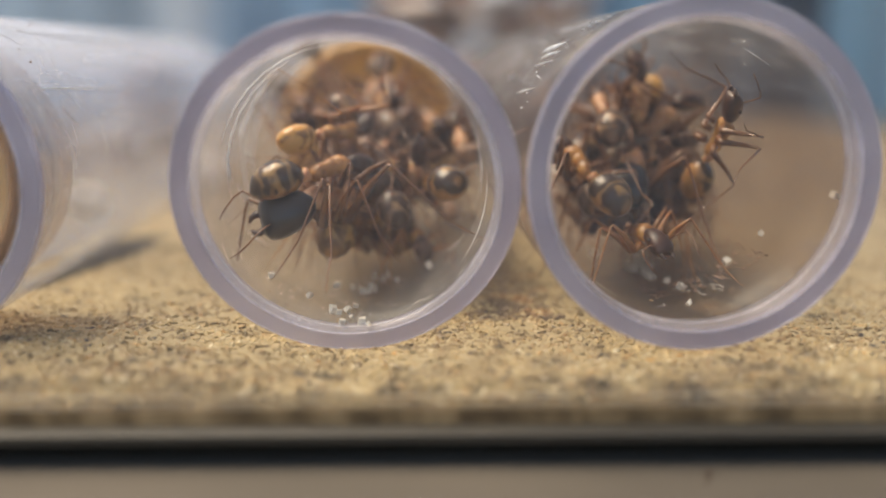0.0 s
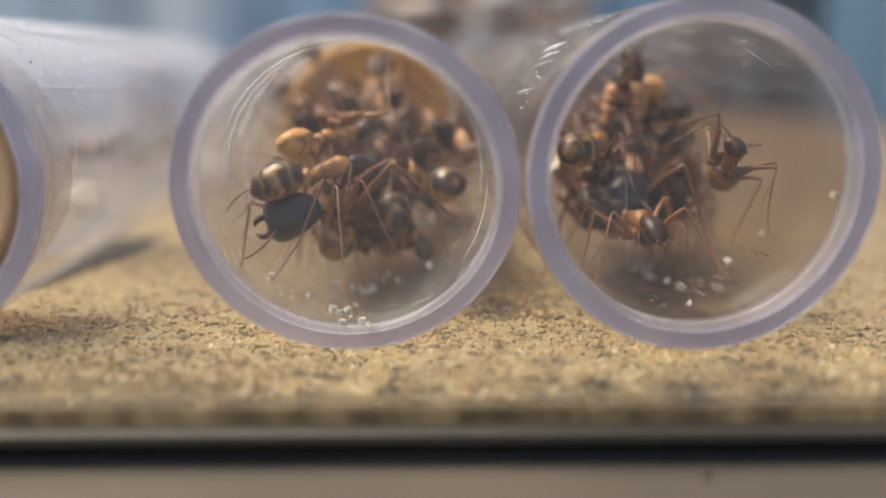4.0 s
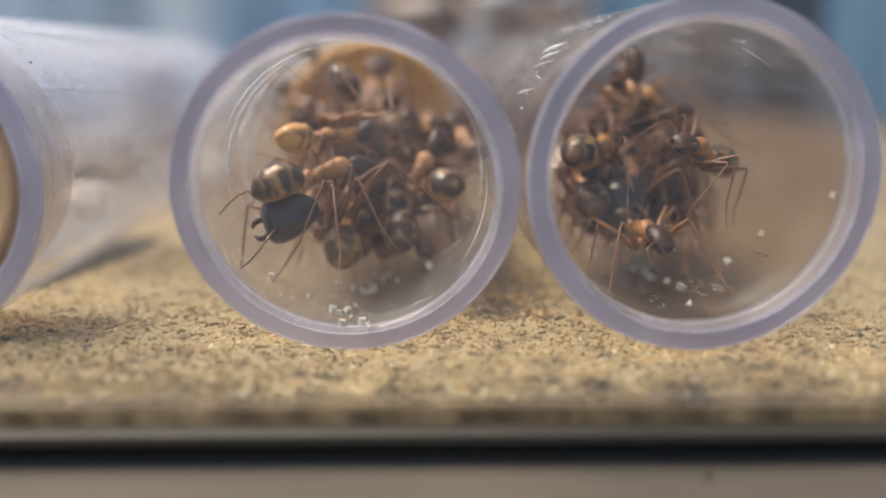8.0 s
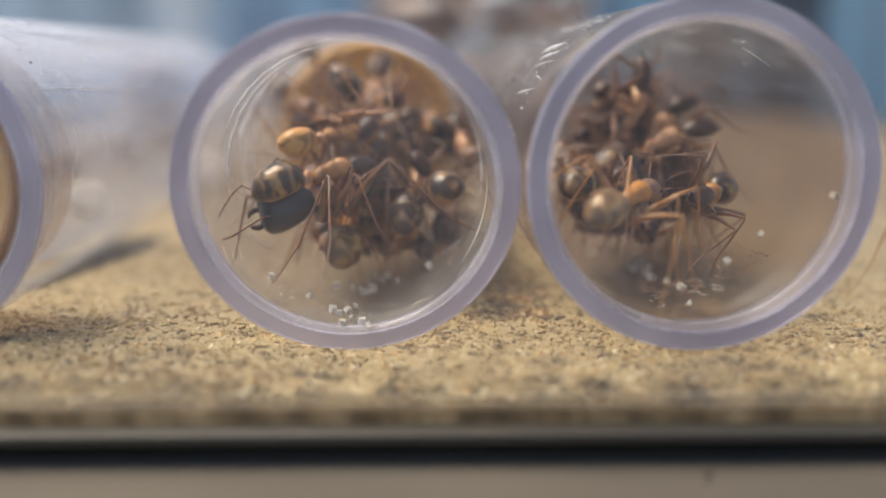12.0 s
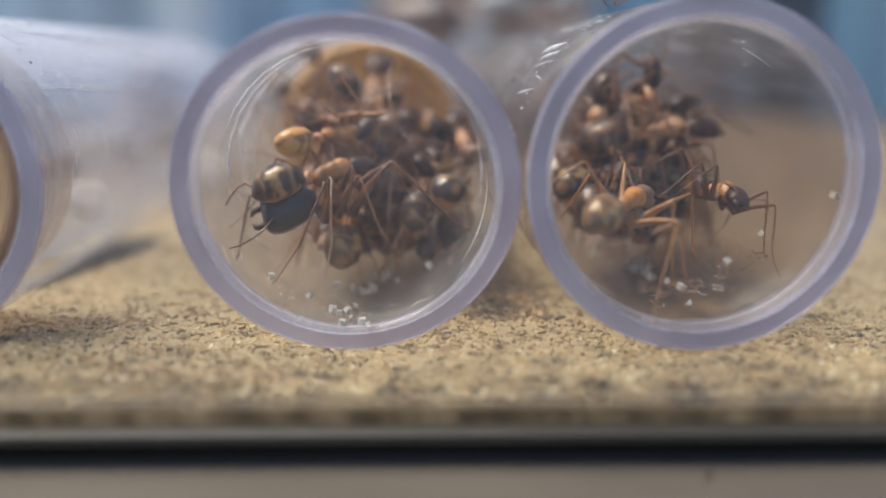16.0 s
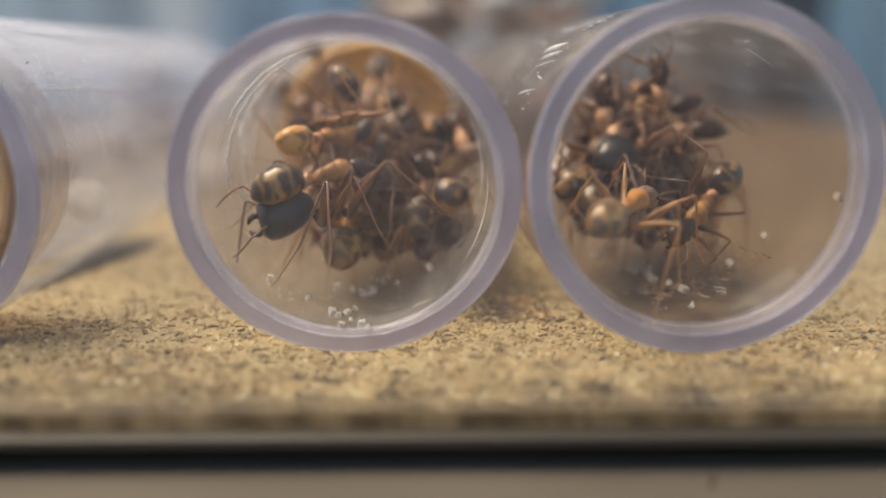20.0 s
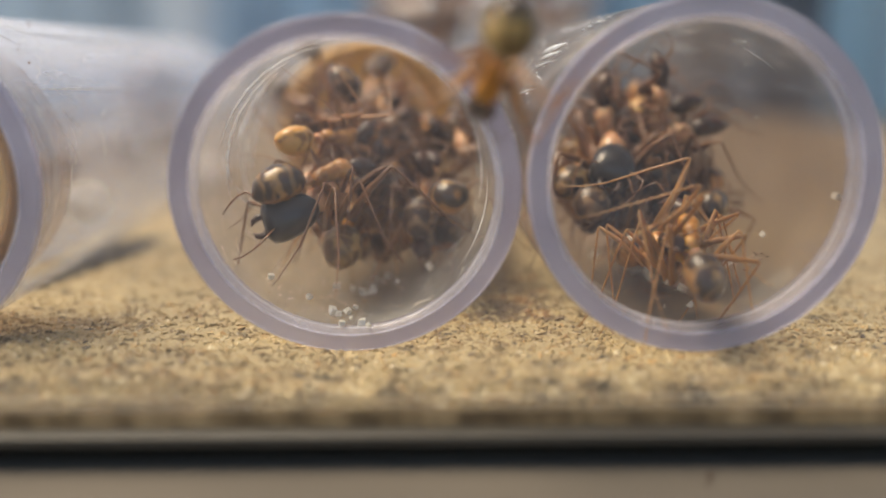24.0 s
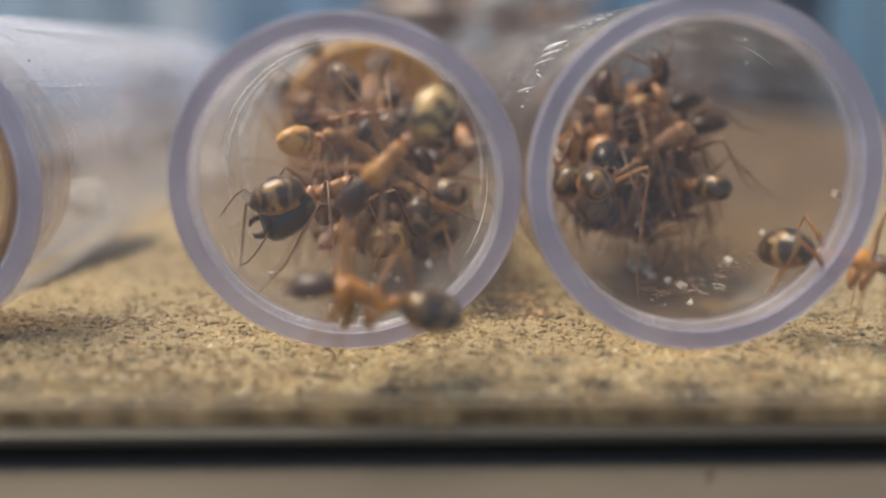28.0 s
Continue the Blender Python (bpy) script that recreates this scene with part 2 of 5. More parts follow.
BAND = grained("panel_rib", [(0.3, (0.012, 0.028, 0.05)), (0.7, (0.025, 0.05, 0.08))], 0.05, 0.6)
BASE = grained("base_plate", [(0.3, (0.078, 0.066, 0.051)), (0.7, (0.115, 0.098, 0.076))], 0.4, 0.5, stretch=(0.1, 1, 1))
TABLE = grained("table_top", [(0.3, (0.085, 0.07, 0.053)), (0.7, (0.13, 0.106, 0.079))], 0.12, 0.8, 0.1, 0.05, stretch=(0.4, 1, 1))
ORANGE = grained("orange_cuticle", [(0.3, (0.13, 0.055, 0.018)), (0.48, (0.32, 0.148, 0.042)), (0.7, (0.46, 0.23, 0.066))], 1.1, 0.42, 0.3, 0.02, sub=0.3, coat=0.15)
RUST = grained("rust_cuticle", [(0.3, (0.27, 0.13, 0.065)), (0.5, (0.44, 0.235, 0.12)), (0.7, (0.6, 0.37, 0.2))], 1.1, 0.42, 0.3, 0.02, sub=0.4, coat=0.12)
BROWN = grained("brown_cuticle", [(0.3, (0.026, 0.013, 0.009)), (0.7, (0.075, 0.03, 0.015))], 1.4, 0.42, 0.25, 0.02, coat=0.12)
# Darker copy of the rust, putting the ant cluster's shade into the colour.
UMBER = grained("shaded_cuticle", [(0.3, (0.12, 0.055, 0.03)), (0.5, (0.22, 0.108, 0.055)), (0.7, (0.34, 0.175, 0.09))], 1.1, 0.42, 0.3, 0.02, sub=0.3, coat=0.12)
TAWNY = grained("tawny_cuticle", [(0.3, (0.17, 0.09, 0.055)), (0.7, (0.34, 0.2, 0.12))], 1.4, 0.42, 0.25, 0.02, coat=0.1)
BLACK = grained("black_cuticle", [(0.3, (0.008, 0.007, 0.008)), (0.7, (0.02, 0.016, 0.015))], 1.5, 0.3, 0.3, 0.02, coat=0.25)
LEG = grained("leg_cuticle", [(0.3, (0.075, 0.032, 0.014)), (0.7, (0.19, 0.082, 0.032))], 1.0, 0.35, coat=0.3)
LEGPALE = grained("pale_leg_cuticle", [(0.3, (0.16, 0.072, 0.026)), (0.7, (0.3, 0.14, 0.05))], 1.0, 0.35, sub=0.2, coat=0.3)
GASTER = make_gaster("amber_gaster", (0.3, 0.155, 0.055), (0.27, 0.165, 0.068), (0.04, 0.023, 0.014), 0.1, 0.4, 0.6)
GASTERDARK = make_gaster("dark_gaster", (0.24, 0.13, 0.07), (0.25, 0.155, 0.085), (0.06, 0.035, 0.023), 0.2, 0.2, 0.22)
GASTERGOLD = make_gaster("golden_gaster", (0.5, 0.265, 0.08), (0.5, 0.295, 0.1), (0.2, 0.11, 0.042), -0.5, 0.1, 0.35)
GASTERHONEY = make_gaster("honey_gaster", (0.36, 0.195, 0.065), (0.36, 0.22, 0.09), (0.13, 0.072, 0.033), 0.05, 0.2, 0.35)
GASTERCREAM = make_gaster("cream_gaster", (0.5, 0.32, 0.11), (0.52, 0.35, 0.14), (0.07, 0.045, 0.024), -0.2, 0.2, 0.3)
VIVID = grained("vivid_cuticle", [(0.3, (0.24, 0.09, 0.018)), (0.5, (0.46, 0.2, 0.036)), (0.7, (0.6, 0.29, 0.058))], 1.1, 0.4, 0.3, 0.02, sub=0.4, coat=0.15)
LEGGOLD = grained("golden_leg_cuticle", [(0.3, (0.2, 0.095, 0.03)), (0.7, (0.36, 0.18, 0.06))], 1.0, 0.4, sub=0.3, coat=0.2)
DARKGRAIN = grained("dark_grain", [(0.3, (0.03, 0.028, 0.026)), (0.7, (0.1, 0.08, 0.06))], 1.5, 0.6)
SEAM = grained("seam", [(0.4, (0.4, 0.32, 0.22)), (0.6, (0.6, 0.52, 0.4))], 0.3, 0.4, stretch=(0.3, 1, 1))
SILL = grained("glue_line", [(0.32, (0.09, 0.055, 0.025)), (0.5, (0.22, 0.14, 0.065)), (0.68, (0.42, 0.28, 0.14))], 0.7, 0.5, stretch=(1, 1, 0.4))
CRYSTAL = grained("crystal", [(0.3, (0.6, 0.56, 0.48)), (0.7, (0.78, 0.75, 0.68))], 2.0, 0.35, trans=0.25)
COTTON = grained("cotton", [(0.3, (0.55, 0.5, 0.44)), (0.7, (0.74, 0.7, 0.65))], 0.8, 0.9, 0.6, 0.2)
BEAD = grained("water_bead", [(0.3, (0.8, 0.8, 0.8)), (0.7, (0.9, 0.9, 0.9))], 0.8, 0.12, trans=0.3)
GLINT = grained("wall_glint", [(0.35, (0.75, 0.75, 0.76)), (0.65, (0.95, 0.95, 0.95))], 0.8, 0.25, 0.15, 0.03, coat=0.5)
CHIPS = make_chips()


# ---- mesh helpers (millimetres in, metres out) ----
def part(name, bm, material, parent=None, label="", smooth=True):
    me = bpy.data.meshes.new(name)
    bmesh.ops.scale(bm, vec=(0.001,) * 3, verts=bm.verts)
    bm.to_mesh(me)
    bm.free()
    me.materials.append(material)
    for f in me.polygons:
        f.use_smooth = smooth
    ob = new(name, me)
    ob.parent = parent
    return tagged(ob, label)


def blob(sections, n=14, square=1.0):
    """A closed body along x. Sections: x, half width, half height, middle's z."""
    bm = bmesh.new()
    rings = []
    for x, w, h, z in sections:
        if w < 1e-4:
            rings.append([bm.verts.new((x, 0, z))])
            continue
        ring = []
        for i in range(n):
            a = 2 * math.pi * i / n
            c, s = math.cos(a), math.sin(a)
            ring.append(bm.verts.new((x, w * math.copysign(abs(c) ** square, c), z + h * math.copysign(abs(s) ** square, s))))
        rings.append(ring)
    for a, b in zip(rings, rings[1:]):
        for i in range(n):
            j = (i + 1) % n
            if len(a) == 1:
                bm.faces.new((a[0], b[j], b[i]))
            elif len(b) == 1:
                bm.faces.new((a[i], a[j], b[0]))
            else:
                bm.faces.new((a[i], a[j], b[j], b[i]))
    bmesh.ops.recalc_face_normals(bm, faces=bm.faces)
    return bm


def limb(points, radii, n=6):
    bm = bmesh.new()
    pts = [Vector(p) for p in points]
    rings = []
    for k, p in enumerate(pts):
        d = (pts[min(k + 1, len(pts) - 1)] - pts[max(k - 1, 0)]).normalized()
        u = d.orthogonal().normalized()
        v = d.cross(u)
        rings.append([bm.verts.new(p + radii[k] * (math.cos(2 * math.pi * i / n) * u + math.sin(2 * math.pi * i / n) * v)) for i in range(n)])
    for a, b in zip(rings, rings[1:]):
        off = min(range(n), key=lambda s: sum((a[i].co - b[(i + s) % n].co).length for i in range(n)))
        for i in range(n):
            bm.faces.new((a[i], a[(i + 1) % n], b[(i + 1 + off) % n], b[(i + off) % n]))
    bm.faces.new(rings[0])
    bm.faces.new(rings[-1])
    bmesh.ops.recalc_face_normals(bm, faces=bm.faces)
    return bm


def ring_solid(profile, n=96, closed=True):
    """A turned body about the y axis. Profile: radius and y, in order."""
    bm = bmesh.new()
    rings = [[bm.verts.new((r * math.cos(2 * math.pi * i / n), y, r * math.sin(2 * math.pi * i / n))) for i in range(n)] for r, y in profile]
    pairs = list(zip(rings, rings[1:])) + ([(rings[-1], rings[0])] if closed else [])
    for a, b in pairs:
        for i in range(n):
            j = (i + 1) % n
            bm.faces.new((a[i], a[j], b[j], b[i]))
    if not closed:
        bm.faces.new(rings[0])
        bm.faces.new(rings[-1])
    bmesh.ops.recalc_face_normals(bm, faces=bm.faces)
    return bm


def slab(x0, x1, y0, y1, z0, z1, bevel=0.0, rounds=2):
    bm = bmesh.new()
    bmesh.ops.create_cube(bm, size=1)
    for v in bm.verts:
        v.co = ((x0 + x1) / 2 + v.co.x * (x1 - x0), (y0 + y1) / 2 + v.co.y * (y1 - y0), (z0 + z1) / 2 + v.co.z * (z1 - z0))
    if bevel:
        bmesh.ops.bevel(bm, geom=bm.edges, offset=bevel, segments=rounds, affect="EDGES")
    return bm


# ---- setting ----
tagged(part("table", slab(-400, 400, -300, 700, -23.5, -3.5), TABLE, smooth=False), "light brown wooden table top under the box", "table", kind="structure")
tagged(part("backdrop", slab(-400, 400, 230, 234, -3.5, 110), BLUE, smooth=False), "blurred blue panel with paler upright streaks behind the box", "backdrop", kind="structure")
far_panel = bpy.data.objects["backdrop"]
# Made-up strips that give the dark upright bands showing through the half-empty tube.
for sx, wide in ((80, 3), (86, 9), (102, 7), (110, 9)):
    part("panel_rib", slab(sx, sx + wide, 226, 229.9, -3.5, 60, 0.6), BAND, far_panel, "dark upright strip added in front of the panel", False)
SKEW = -0.026  # the box's front edge runs slightly askew to the tubes


def askew(bm):
    for v in bm.verts:
        v.co.y += SKEW * v.co.x
    return bm


box = tagged(new("formicarium_box"), "clear open box on a grey base holding a bed of sand", "box")
part("base", askew(slab(-95, 95, -6.3, 205, -2.72, -1.57, 0.5, 5)), BASE, box, "grey plastic base plate")
for sx in (-70, 70):
    for sy in (10, 180):
        part("foot", slab(sx - 6, sx + 6, sy - 6, sy + 6, -3.5, -2.70), BASE, box, "", False)
pane = part("front_pane", askew(slab(-95, 95, -6.2, -5.8, -1.57, 60)), PANE, box, "clear front pane", False)
pane.visible_shadow = False
for zz, th in ((-0.42, 0.045), (-0.72, 0.035), (-0.93, 0.03)):
    part("seam", askew(slab(-95, 95, -6.26, -6.21, zz, zz + th)), SEAM, box, "thin pale seam line on the pane", False)
for zz, th in ((-0.63, 0.06), (-0.86, 0.05), (-1.0, 0.04)):
    part("glue_smear", askew(slab(-95, 95, -6.25, -6.21, zz, zz + th)), SILL, box, "brown smeared line on the pane", False)
strip = part("sill_strip", askew(slab(-95, 95, -6.36, -6.21, -1.6, -1.0, 0.03)), SILL, box, "brown smeared glue line along the foot of the pane", False)


def ground_z(x, y):
    """The sand's height, in mm."""
    v = Vector((x * 0.12, y * 0.12, 0.3))
    return 0.28 * noise.noise(v) + 0.12 * noise.noise(v * 3.7) + 0.09 * noise.noise(v * 8.3) - 0.3 - 0.45 * math.exp(-((x + 2.6) / 4) ** 2) + 0.25 * max(0.0, 1 - abs(y + 5.5) / 2.5) * noise.noise(Vector((x * 0.3, 5, 1))) - 0.72 * max(0.0, -4.4 - y + SKEW * x)


def sand_bed():
    xs = [-95, -70, -50, -40] + [-34 + i * 0.6 for i in range(114)] + [40, 50, 70, 95]
    ys = [-5.7 + i * 0.5 for i in range(60)] + [26, 30, 36, 44, 55, 70, 90, 115, 145, 175, 204]
    bm = bmesh.new()
    grid = [[bm.verts.new((x, y + SKEW * x, ground_z(x, y + SKEW * x) - 0.01)) for x in xs] for y in ys]
    low = [bm.verts.new((x, -5.7 + SKEW * x, -1.56)) for x in xs]
    for a, b in zip(grid, grid[1:]):
        for i in range(len(xs) - 1):
            bm.faces.new((a[i], a[i + 1], b[i + 1], b[i]))
    for i in range(len(xs) - 1):
        bm.faces.new((low[i], low[i + 1], grid[0][i + 1], grid[0][i]))
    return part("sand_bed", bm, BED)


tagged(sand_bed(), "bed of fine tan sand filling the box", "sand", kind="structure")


def scatter(name, count, place, size, material, seed, flat=0.55):
    """Many small broken grains in one mesh."""
    rng = np.random.default_rng(seed)
    base = np.array([(1, 0, 0), (-1, 0, 0), (0, 1, 0), (0, -1, 0), (0, 0, 1), (0, 0, -1)], float)
    tri = np.array([(0, 2, 4), (2, 1, 4), (1, 3, 4), (3, 0, 4), (2, 0, 5), (1, 2, 5), (3, 1, 5), (0, 3, 5)])
    verts = np.zeros((count, 6, 3))
    for i in range(count):
        s = size(rng)
        q = base * (0.7 + 0.6 * rng.random((6, 3))) * s * (0.6 + 0.7 * rng.random(3)) + rng.normal(0, 0.12, (6, 3)) * s
        a, b = rng.random(2) * 6.283
        ra = np.array([(math.cos(a), -math.sin(a), 0), (math.sin(a), math.cos(a), 0), (0, 0, 1)])
        rb = np.array([(1, 0, 0), (0, math.cos(b), -math.sin(b)), (0, math.sin(b), math.cos(b))])
        verts[i] = (q @ ra @ rb) * (1, 1, flat) + place(rng)
    faces = (tri[None] + 6 * np.arange(count)[:, None, None]).reshape(-1, 3)
    me = bpy.data.meshes.new(name)
    me.from_pydata((verts.reshape(-1, 3) * 0.001).tolist(), [], faces.tolist())
    me.materials.append(material)
    return new(name, me)


def on_sand(rng):
    y = -5.6 + 34 * rng.random() ** 1.7
    x = (rng.random() - 0.5) * (44 + 0.9 * (y + 6))
    y += SKEW * x
    return (x, y, ground_z(x, y) - 0.05)


def in_front(rng):
    x, z = (rng.random() - 0.5) * 46, -1.54 + 0.4 * rng.random()
    return (x, -5.72 + SKEW * x, z)


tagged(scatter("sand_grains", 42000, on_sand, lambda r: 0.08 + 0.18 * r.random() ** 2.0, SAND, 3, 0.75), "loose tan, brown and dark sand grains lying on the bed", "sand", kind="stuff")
tagged(scatter("sand_layer_grains", 2200, in_front, lambda r: 0.06 + 0.1 * r.random() ** 2, SAND, 4), "packed sand grains seen through the front pane", "sand", kind="stuff")
tagged(scatter("dark_grains", 330, on_sand, lambda r: 0.11 + 0.24 * r.random() ** 2.2, DARKGRAIN, 9), "scattered dark mineral grains on the sand", "sand", kind="stuff")
tagged(scatter("layer_dark_grains", 260, in_front, lambda r: 0.08 + 0.12 * r.random() ** 2, DARKGRAIN, 12), "dark grains in the packed sand behind the pane", "sand", kind="stuff")
tagged(scatter("coarse_grains", 1700, on_sand, lambda r: 0.15 + 0.17 * r.random() ** 1.5, SAND, 5), "scattered coarser sand grains on the bed", "sand", kind="stuff")


# ---- tubes ----
R_OUT, R_IN = 8.0, 6.9


def cut(bm, slant):
    """Slants the cut mouth of a tube."""
    for v in bm.verts:
        v.co.y += slant * v.co.z * max(0.0, 1 - v.co.y / 6)
    return bm


def tube(x, z, y, length, slant, label, skin, dim, lean=0.0):
    t = tagged(new("plastic_tube"), label, "tube", "plastic tubes on the sand")
    t.matrix_basis = pose(x * 0.001, y * 0.001, z * 0.001, lean)
    end = [(R_OUT * math.cos(a), length + R_OUT * math.sin(a)) for a in np.linspace(0, 1.5, 9)]
    inn = [(R_IN * math.cos(a), length + R_IN * math.sin(a)) for a in np.linspace(1.5, 0, 9)]
    w = part("wall", cut(ring_solid([(R_OUT, 0.42), (R_OUT, 6)] + end + inn + [(R_IN, 6), (R_IN, 0.42)], 96), slant), skin, t, "clear scratched plastic wall")
    w.visible_shadow = dim
    r = part("rim", cut(ring_solid([(7.13, 0.0), (R_OUT - 0.12, 0.0), (R_OUT - 0.03, 0.05), (R_OUT, 0.16), (R_OUT, 0.4), (7.13, 0.4)], 128), slant), RIM, t, "matt pale violet cut end", False)
    r.visible_shadow = False
    lip = part("lip", cut(ring_solid([(7.12, 0.05), (6.98, 0.1), (6.9, 0.3), (6.86, 0.7), (6.86, 1.3), (6.89, 1.4), (7.0, 0.8), (7.12, 0.4)], 128), slant), LIP, t, "glossy inner lip, refracted light painted in as pale haze")
    lip.visible_shadow = False
    # Thin pale rings paint the bright glints along the rim and lip.
    for name, rad, yy in (("inner_edge", 7.13, -0.01), ("outer_edge", 7.93, 0.02), ("lip_bead", 6.9, 0.8)):
        loop = [(rad + 0.035 * math.cos(a), yy + 0.03 * math.sin(a)) for a in np.linspace(0, 2 * math.pi, 6, endpoint=False)]
        part(name, cut(ring_solid(loop, 128), slant), GLEAM if name == "lip_bead" else EDGE, t, "thin pale ring painting the glint of an edge").visible_shadow = False
    return t


def plug(x, z, y, depth, label, skin, edge, long=2.5, lean=0.0):
    p = tagged(new("tube_plug"), label, "plug")
    p.matrix_basis = pose(x * 0.001, y * 0.001, z * 0.001, lean)
    r = R_IN - 0.03
    part("body", ring_solid([(0.05, 1.3), (r * 0.5, 1.25), (r - 1.1, 1.0), (r - 0.8, 0.75), (r - 0.45, 0.8), (r - 0.3, depth), (r - 0.8, depth + 0.3)], 64, False), skin, p)
    part("rim", ring_solid([(r - 0.95, 0.7), (r - 0.8, 0.15), (r - 0.45, 0.0), (r - 0.12, 0.1), (r, 0.5), (r, long), (r - 0.28, long + 0.1), (r - 0.28, 0.75)], 64), edge, p, "paler raised edge")
    return p


MX, MZ, RX, RZ, LX, LZ = -2.58, 7.13, 13.47, 7.95, -24.35, 7.70
tube(MX, MZ, -0.44, 58, -0.230, "clear plastic tube with violet rim, crowded with ants and plugged", WALL, False, 1.4)
tube(RX, RZ, -1.82, 62, -0.019, "clear plastic tube with violet rim, ants along one side", SMOKY, False)
tube(LX, LZ, 0, 62, -0.05, "clear plastic tube with violet rim closed by a brown plug", MILKY, False)
plug(MX, MZ + 0.77, 31, 8, "round brown plug deep inside the ant tube", CORK, CORKRIM, lean=1.4)
plug(LX, LZ, 0.9, 2.4, "round brown plug just inside the mouth of the tube", DULLCORK, DULLRIM, 6.6)


# ---- litter behind the tubes ----
def heap(cx, cy, w, d, h):
    def place(rng):
        a, r, k = rng.random() * 6.283, math.sqrt(rng.random()), rng.random() ** 0.6
        return (cx + w * r * math.cos(a) * (1.15 - 0.7 * k), cy + d * r * math.sin(a) * (1.15 - 0.7 * k), h * k)
    return place


tagged(scatter("litter_heap", 620, heap(10, 95, 22, 10, 33), lambda r: 1.3 + 4.0 * r.random() ** 2, CHIPS, 8), "heap of brown and whitish litter standing behind the tubes", "litter", kind="stuff")


tagged(scatter("litter_scraps", 260, heap(-27, 62, 5, 4, 13), lambda r: 0.5 + 1.2 * r.random() ** 2, CHIPS, 31), "low pile of brown scraps on the sand", "litter", kind="stuff")


# Dark grains laid along the plugged tube's foot to paint its contact shadow.
def at_foot(rng):
    y = 13 + 17 * rng.random()
    x = -22.6 + (0.6 + 0.24 * (y - 13)) * rng.random() ** 1.4
    return (x, y, ground_z(x, y) + 0.08)


tagged(scatter("damp_soil", 2600, at_foot, lambda r: 0.1 + 0.16 * r.random() ** 2, DARKGRAIN, 41), "dark grains painting the contact shadow of the plugged tube", "soil", kind="stuff")


# Brown soil and orange grains, laid thick to stand for shade between tubes.
def between(rng):
    y = 5 + 22 * rng.random()
    x = 5.45 + 6.4 * (rng.random() - 0.5) * rng.random() ** 0.4
    return (x, y, ground_z(x, y) + 0.03)


tagged(scatter("brown_soil", 1500, between, lambda r: 0.1 + 0.18 * r.random() ** 2, SOIL, 43), "brown soil and orange grains, also painting shade between two tubes", "soil", kind="stuff")


def on_tube(cx, cz, y0, y1, a0, a1, r):
    def place(rng):
        a = radians(rng.uniform(a0, a1))
        return (cx + r * math.cos(a), rng.uniform(y0, y1), cz + r * math.sin(a))
    return place


tagged(scatter("tube_dust", 70, on_tube(LX, LZ, 2, 30, 20, 75, R_OUT + 0.03), lambda r: 0.04 + 0.07 * r.random() ** 2, CHIPS, 21), "tiny brown specks stuck on the clear tube", "dust", kind="stuff")
tagged(scatter("water_beads", 90, on_tube(RX, RZ, 3, 26, 110, 170, R_OUT + 0.03), lambda r: 0.05 + 0.12 * r.random() ** 2, BEAD, 22), "small glinting water beads on the tube's outside", "droplets", kind="stuff")
tagged(scatter("frass", 300, on_tube(MX, MZ, 3, 24, 225, 315, R_IN - 0.05), lambda r: 0.03 + 0.05 * r.random() ** 2, CHIPS, 23), "fine dark crumbs on the tube floor", "crumbs", kind="stuff")
tagged(scatter("frass_fine", 520, on_tube(RX, RZ, 3, 24, 225, 318, R_IN - 0.05), lambda r: 0.03 + 0.08 * r.random() ** 2, SOIL, 24), "fine dark crumbs on the half-empty tube's floor", "crumbs", kind="stuff")


tagged(scatter("red_flakes", 1600, on_tube(RX, RZ, 4, 24, 262, 318, R_IN - 0.04), lambda r: 0.04 + 0.16 * r.random() ** 2, FLAKE, 25, 0.3), "reddish brown flakes of waste on the tube floor", "flakes", kind="stuff")


tagged(scatter("wall_specks", 70, on_tube(RX, RZ, 2, 16, -20, 95, R_IN - 0.04), lambda r: 0.025 + 0.07 * r.random() ** 2, BEAD, 26, 0.4), "tiny white specks stuck inside the tube wall", "dust", kind="stuff")
tagged(scatter("wall_dust", 60, on_tube(MX, MZ + 0.3, 2, 14, 60, 190, R_IN - 0.15), lambda r: 0.025 + 0.06 * r.random() ** 2, BEAD, 27, 0.4), "fine white dust stuck inside the plugged tube", "dust", kind="stuff")


def cotton(x, y, z, r):
    bm = bmesh.new()
    bmesh.ops.create_icosphere(bm, subdivisions=4, radius=r)
    for v in bm.verts:
        v.co *= 1 + 0.3 * noise.noise(v.co * 1.1) + 0.12 * noise.noise(v.co * 3.5)
        v.co.x *= 1.25
    o = tagged(part("cotton_tuft", bm, COTTON), "small white cotton tuft inside the plugged tube", "cotton")
    o.matrix_basis = mm_pose(x, y, z)


def crystal(x, y, z, size, turn):
    bm = slab(-0.5, 0.5, -0.45, 0.4, -0.4, 0.5, 0.07, 1)
    for v in bm.verts:
        v.co *= size * (1 + 0.6 * noise.noise(v.co * 3 + Vector((turn, 0, 0))))
    o = tagged(part("crystal", bm, CRYSTAL, smooth=False), "tiny off-white sugar crystal on the tube floor", "crystal", "sugar crystals")
    o.matrix_basis = mm_pose(x, y, z, turn * 0.6, turn * 0.4, turn)


def mm_pose(x, y, z, rx=0, ry=0, rz=0):
    return pose(x * 0.001, y * 0.001, z * 0.001, rx, ry, rz)


crystal(-3.33, 3.64, 0.55, 0.25, 13)
crystal(-2.93, 4.26, 0.53, 0.32, 61)
crystal(-2.53, 4.90, 0.54, 0.23, 8)
crystal(-2.67, 3.04, 0.49, 0.20, 70)
crystal(-2.12, 2.18, 0.49, 0.36, 7)
crystal(-1.76, 1.48, 0.51, 0.24, 68)
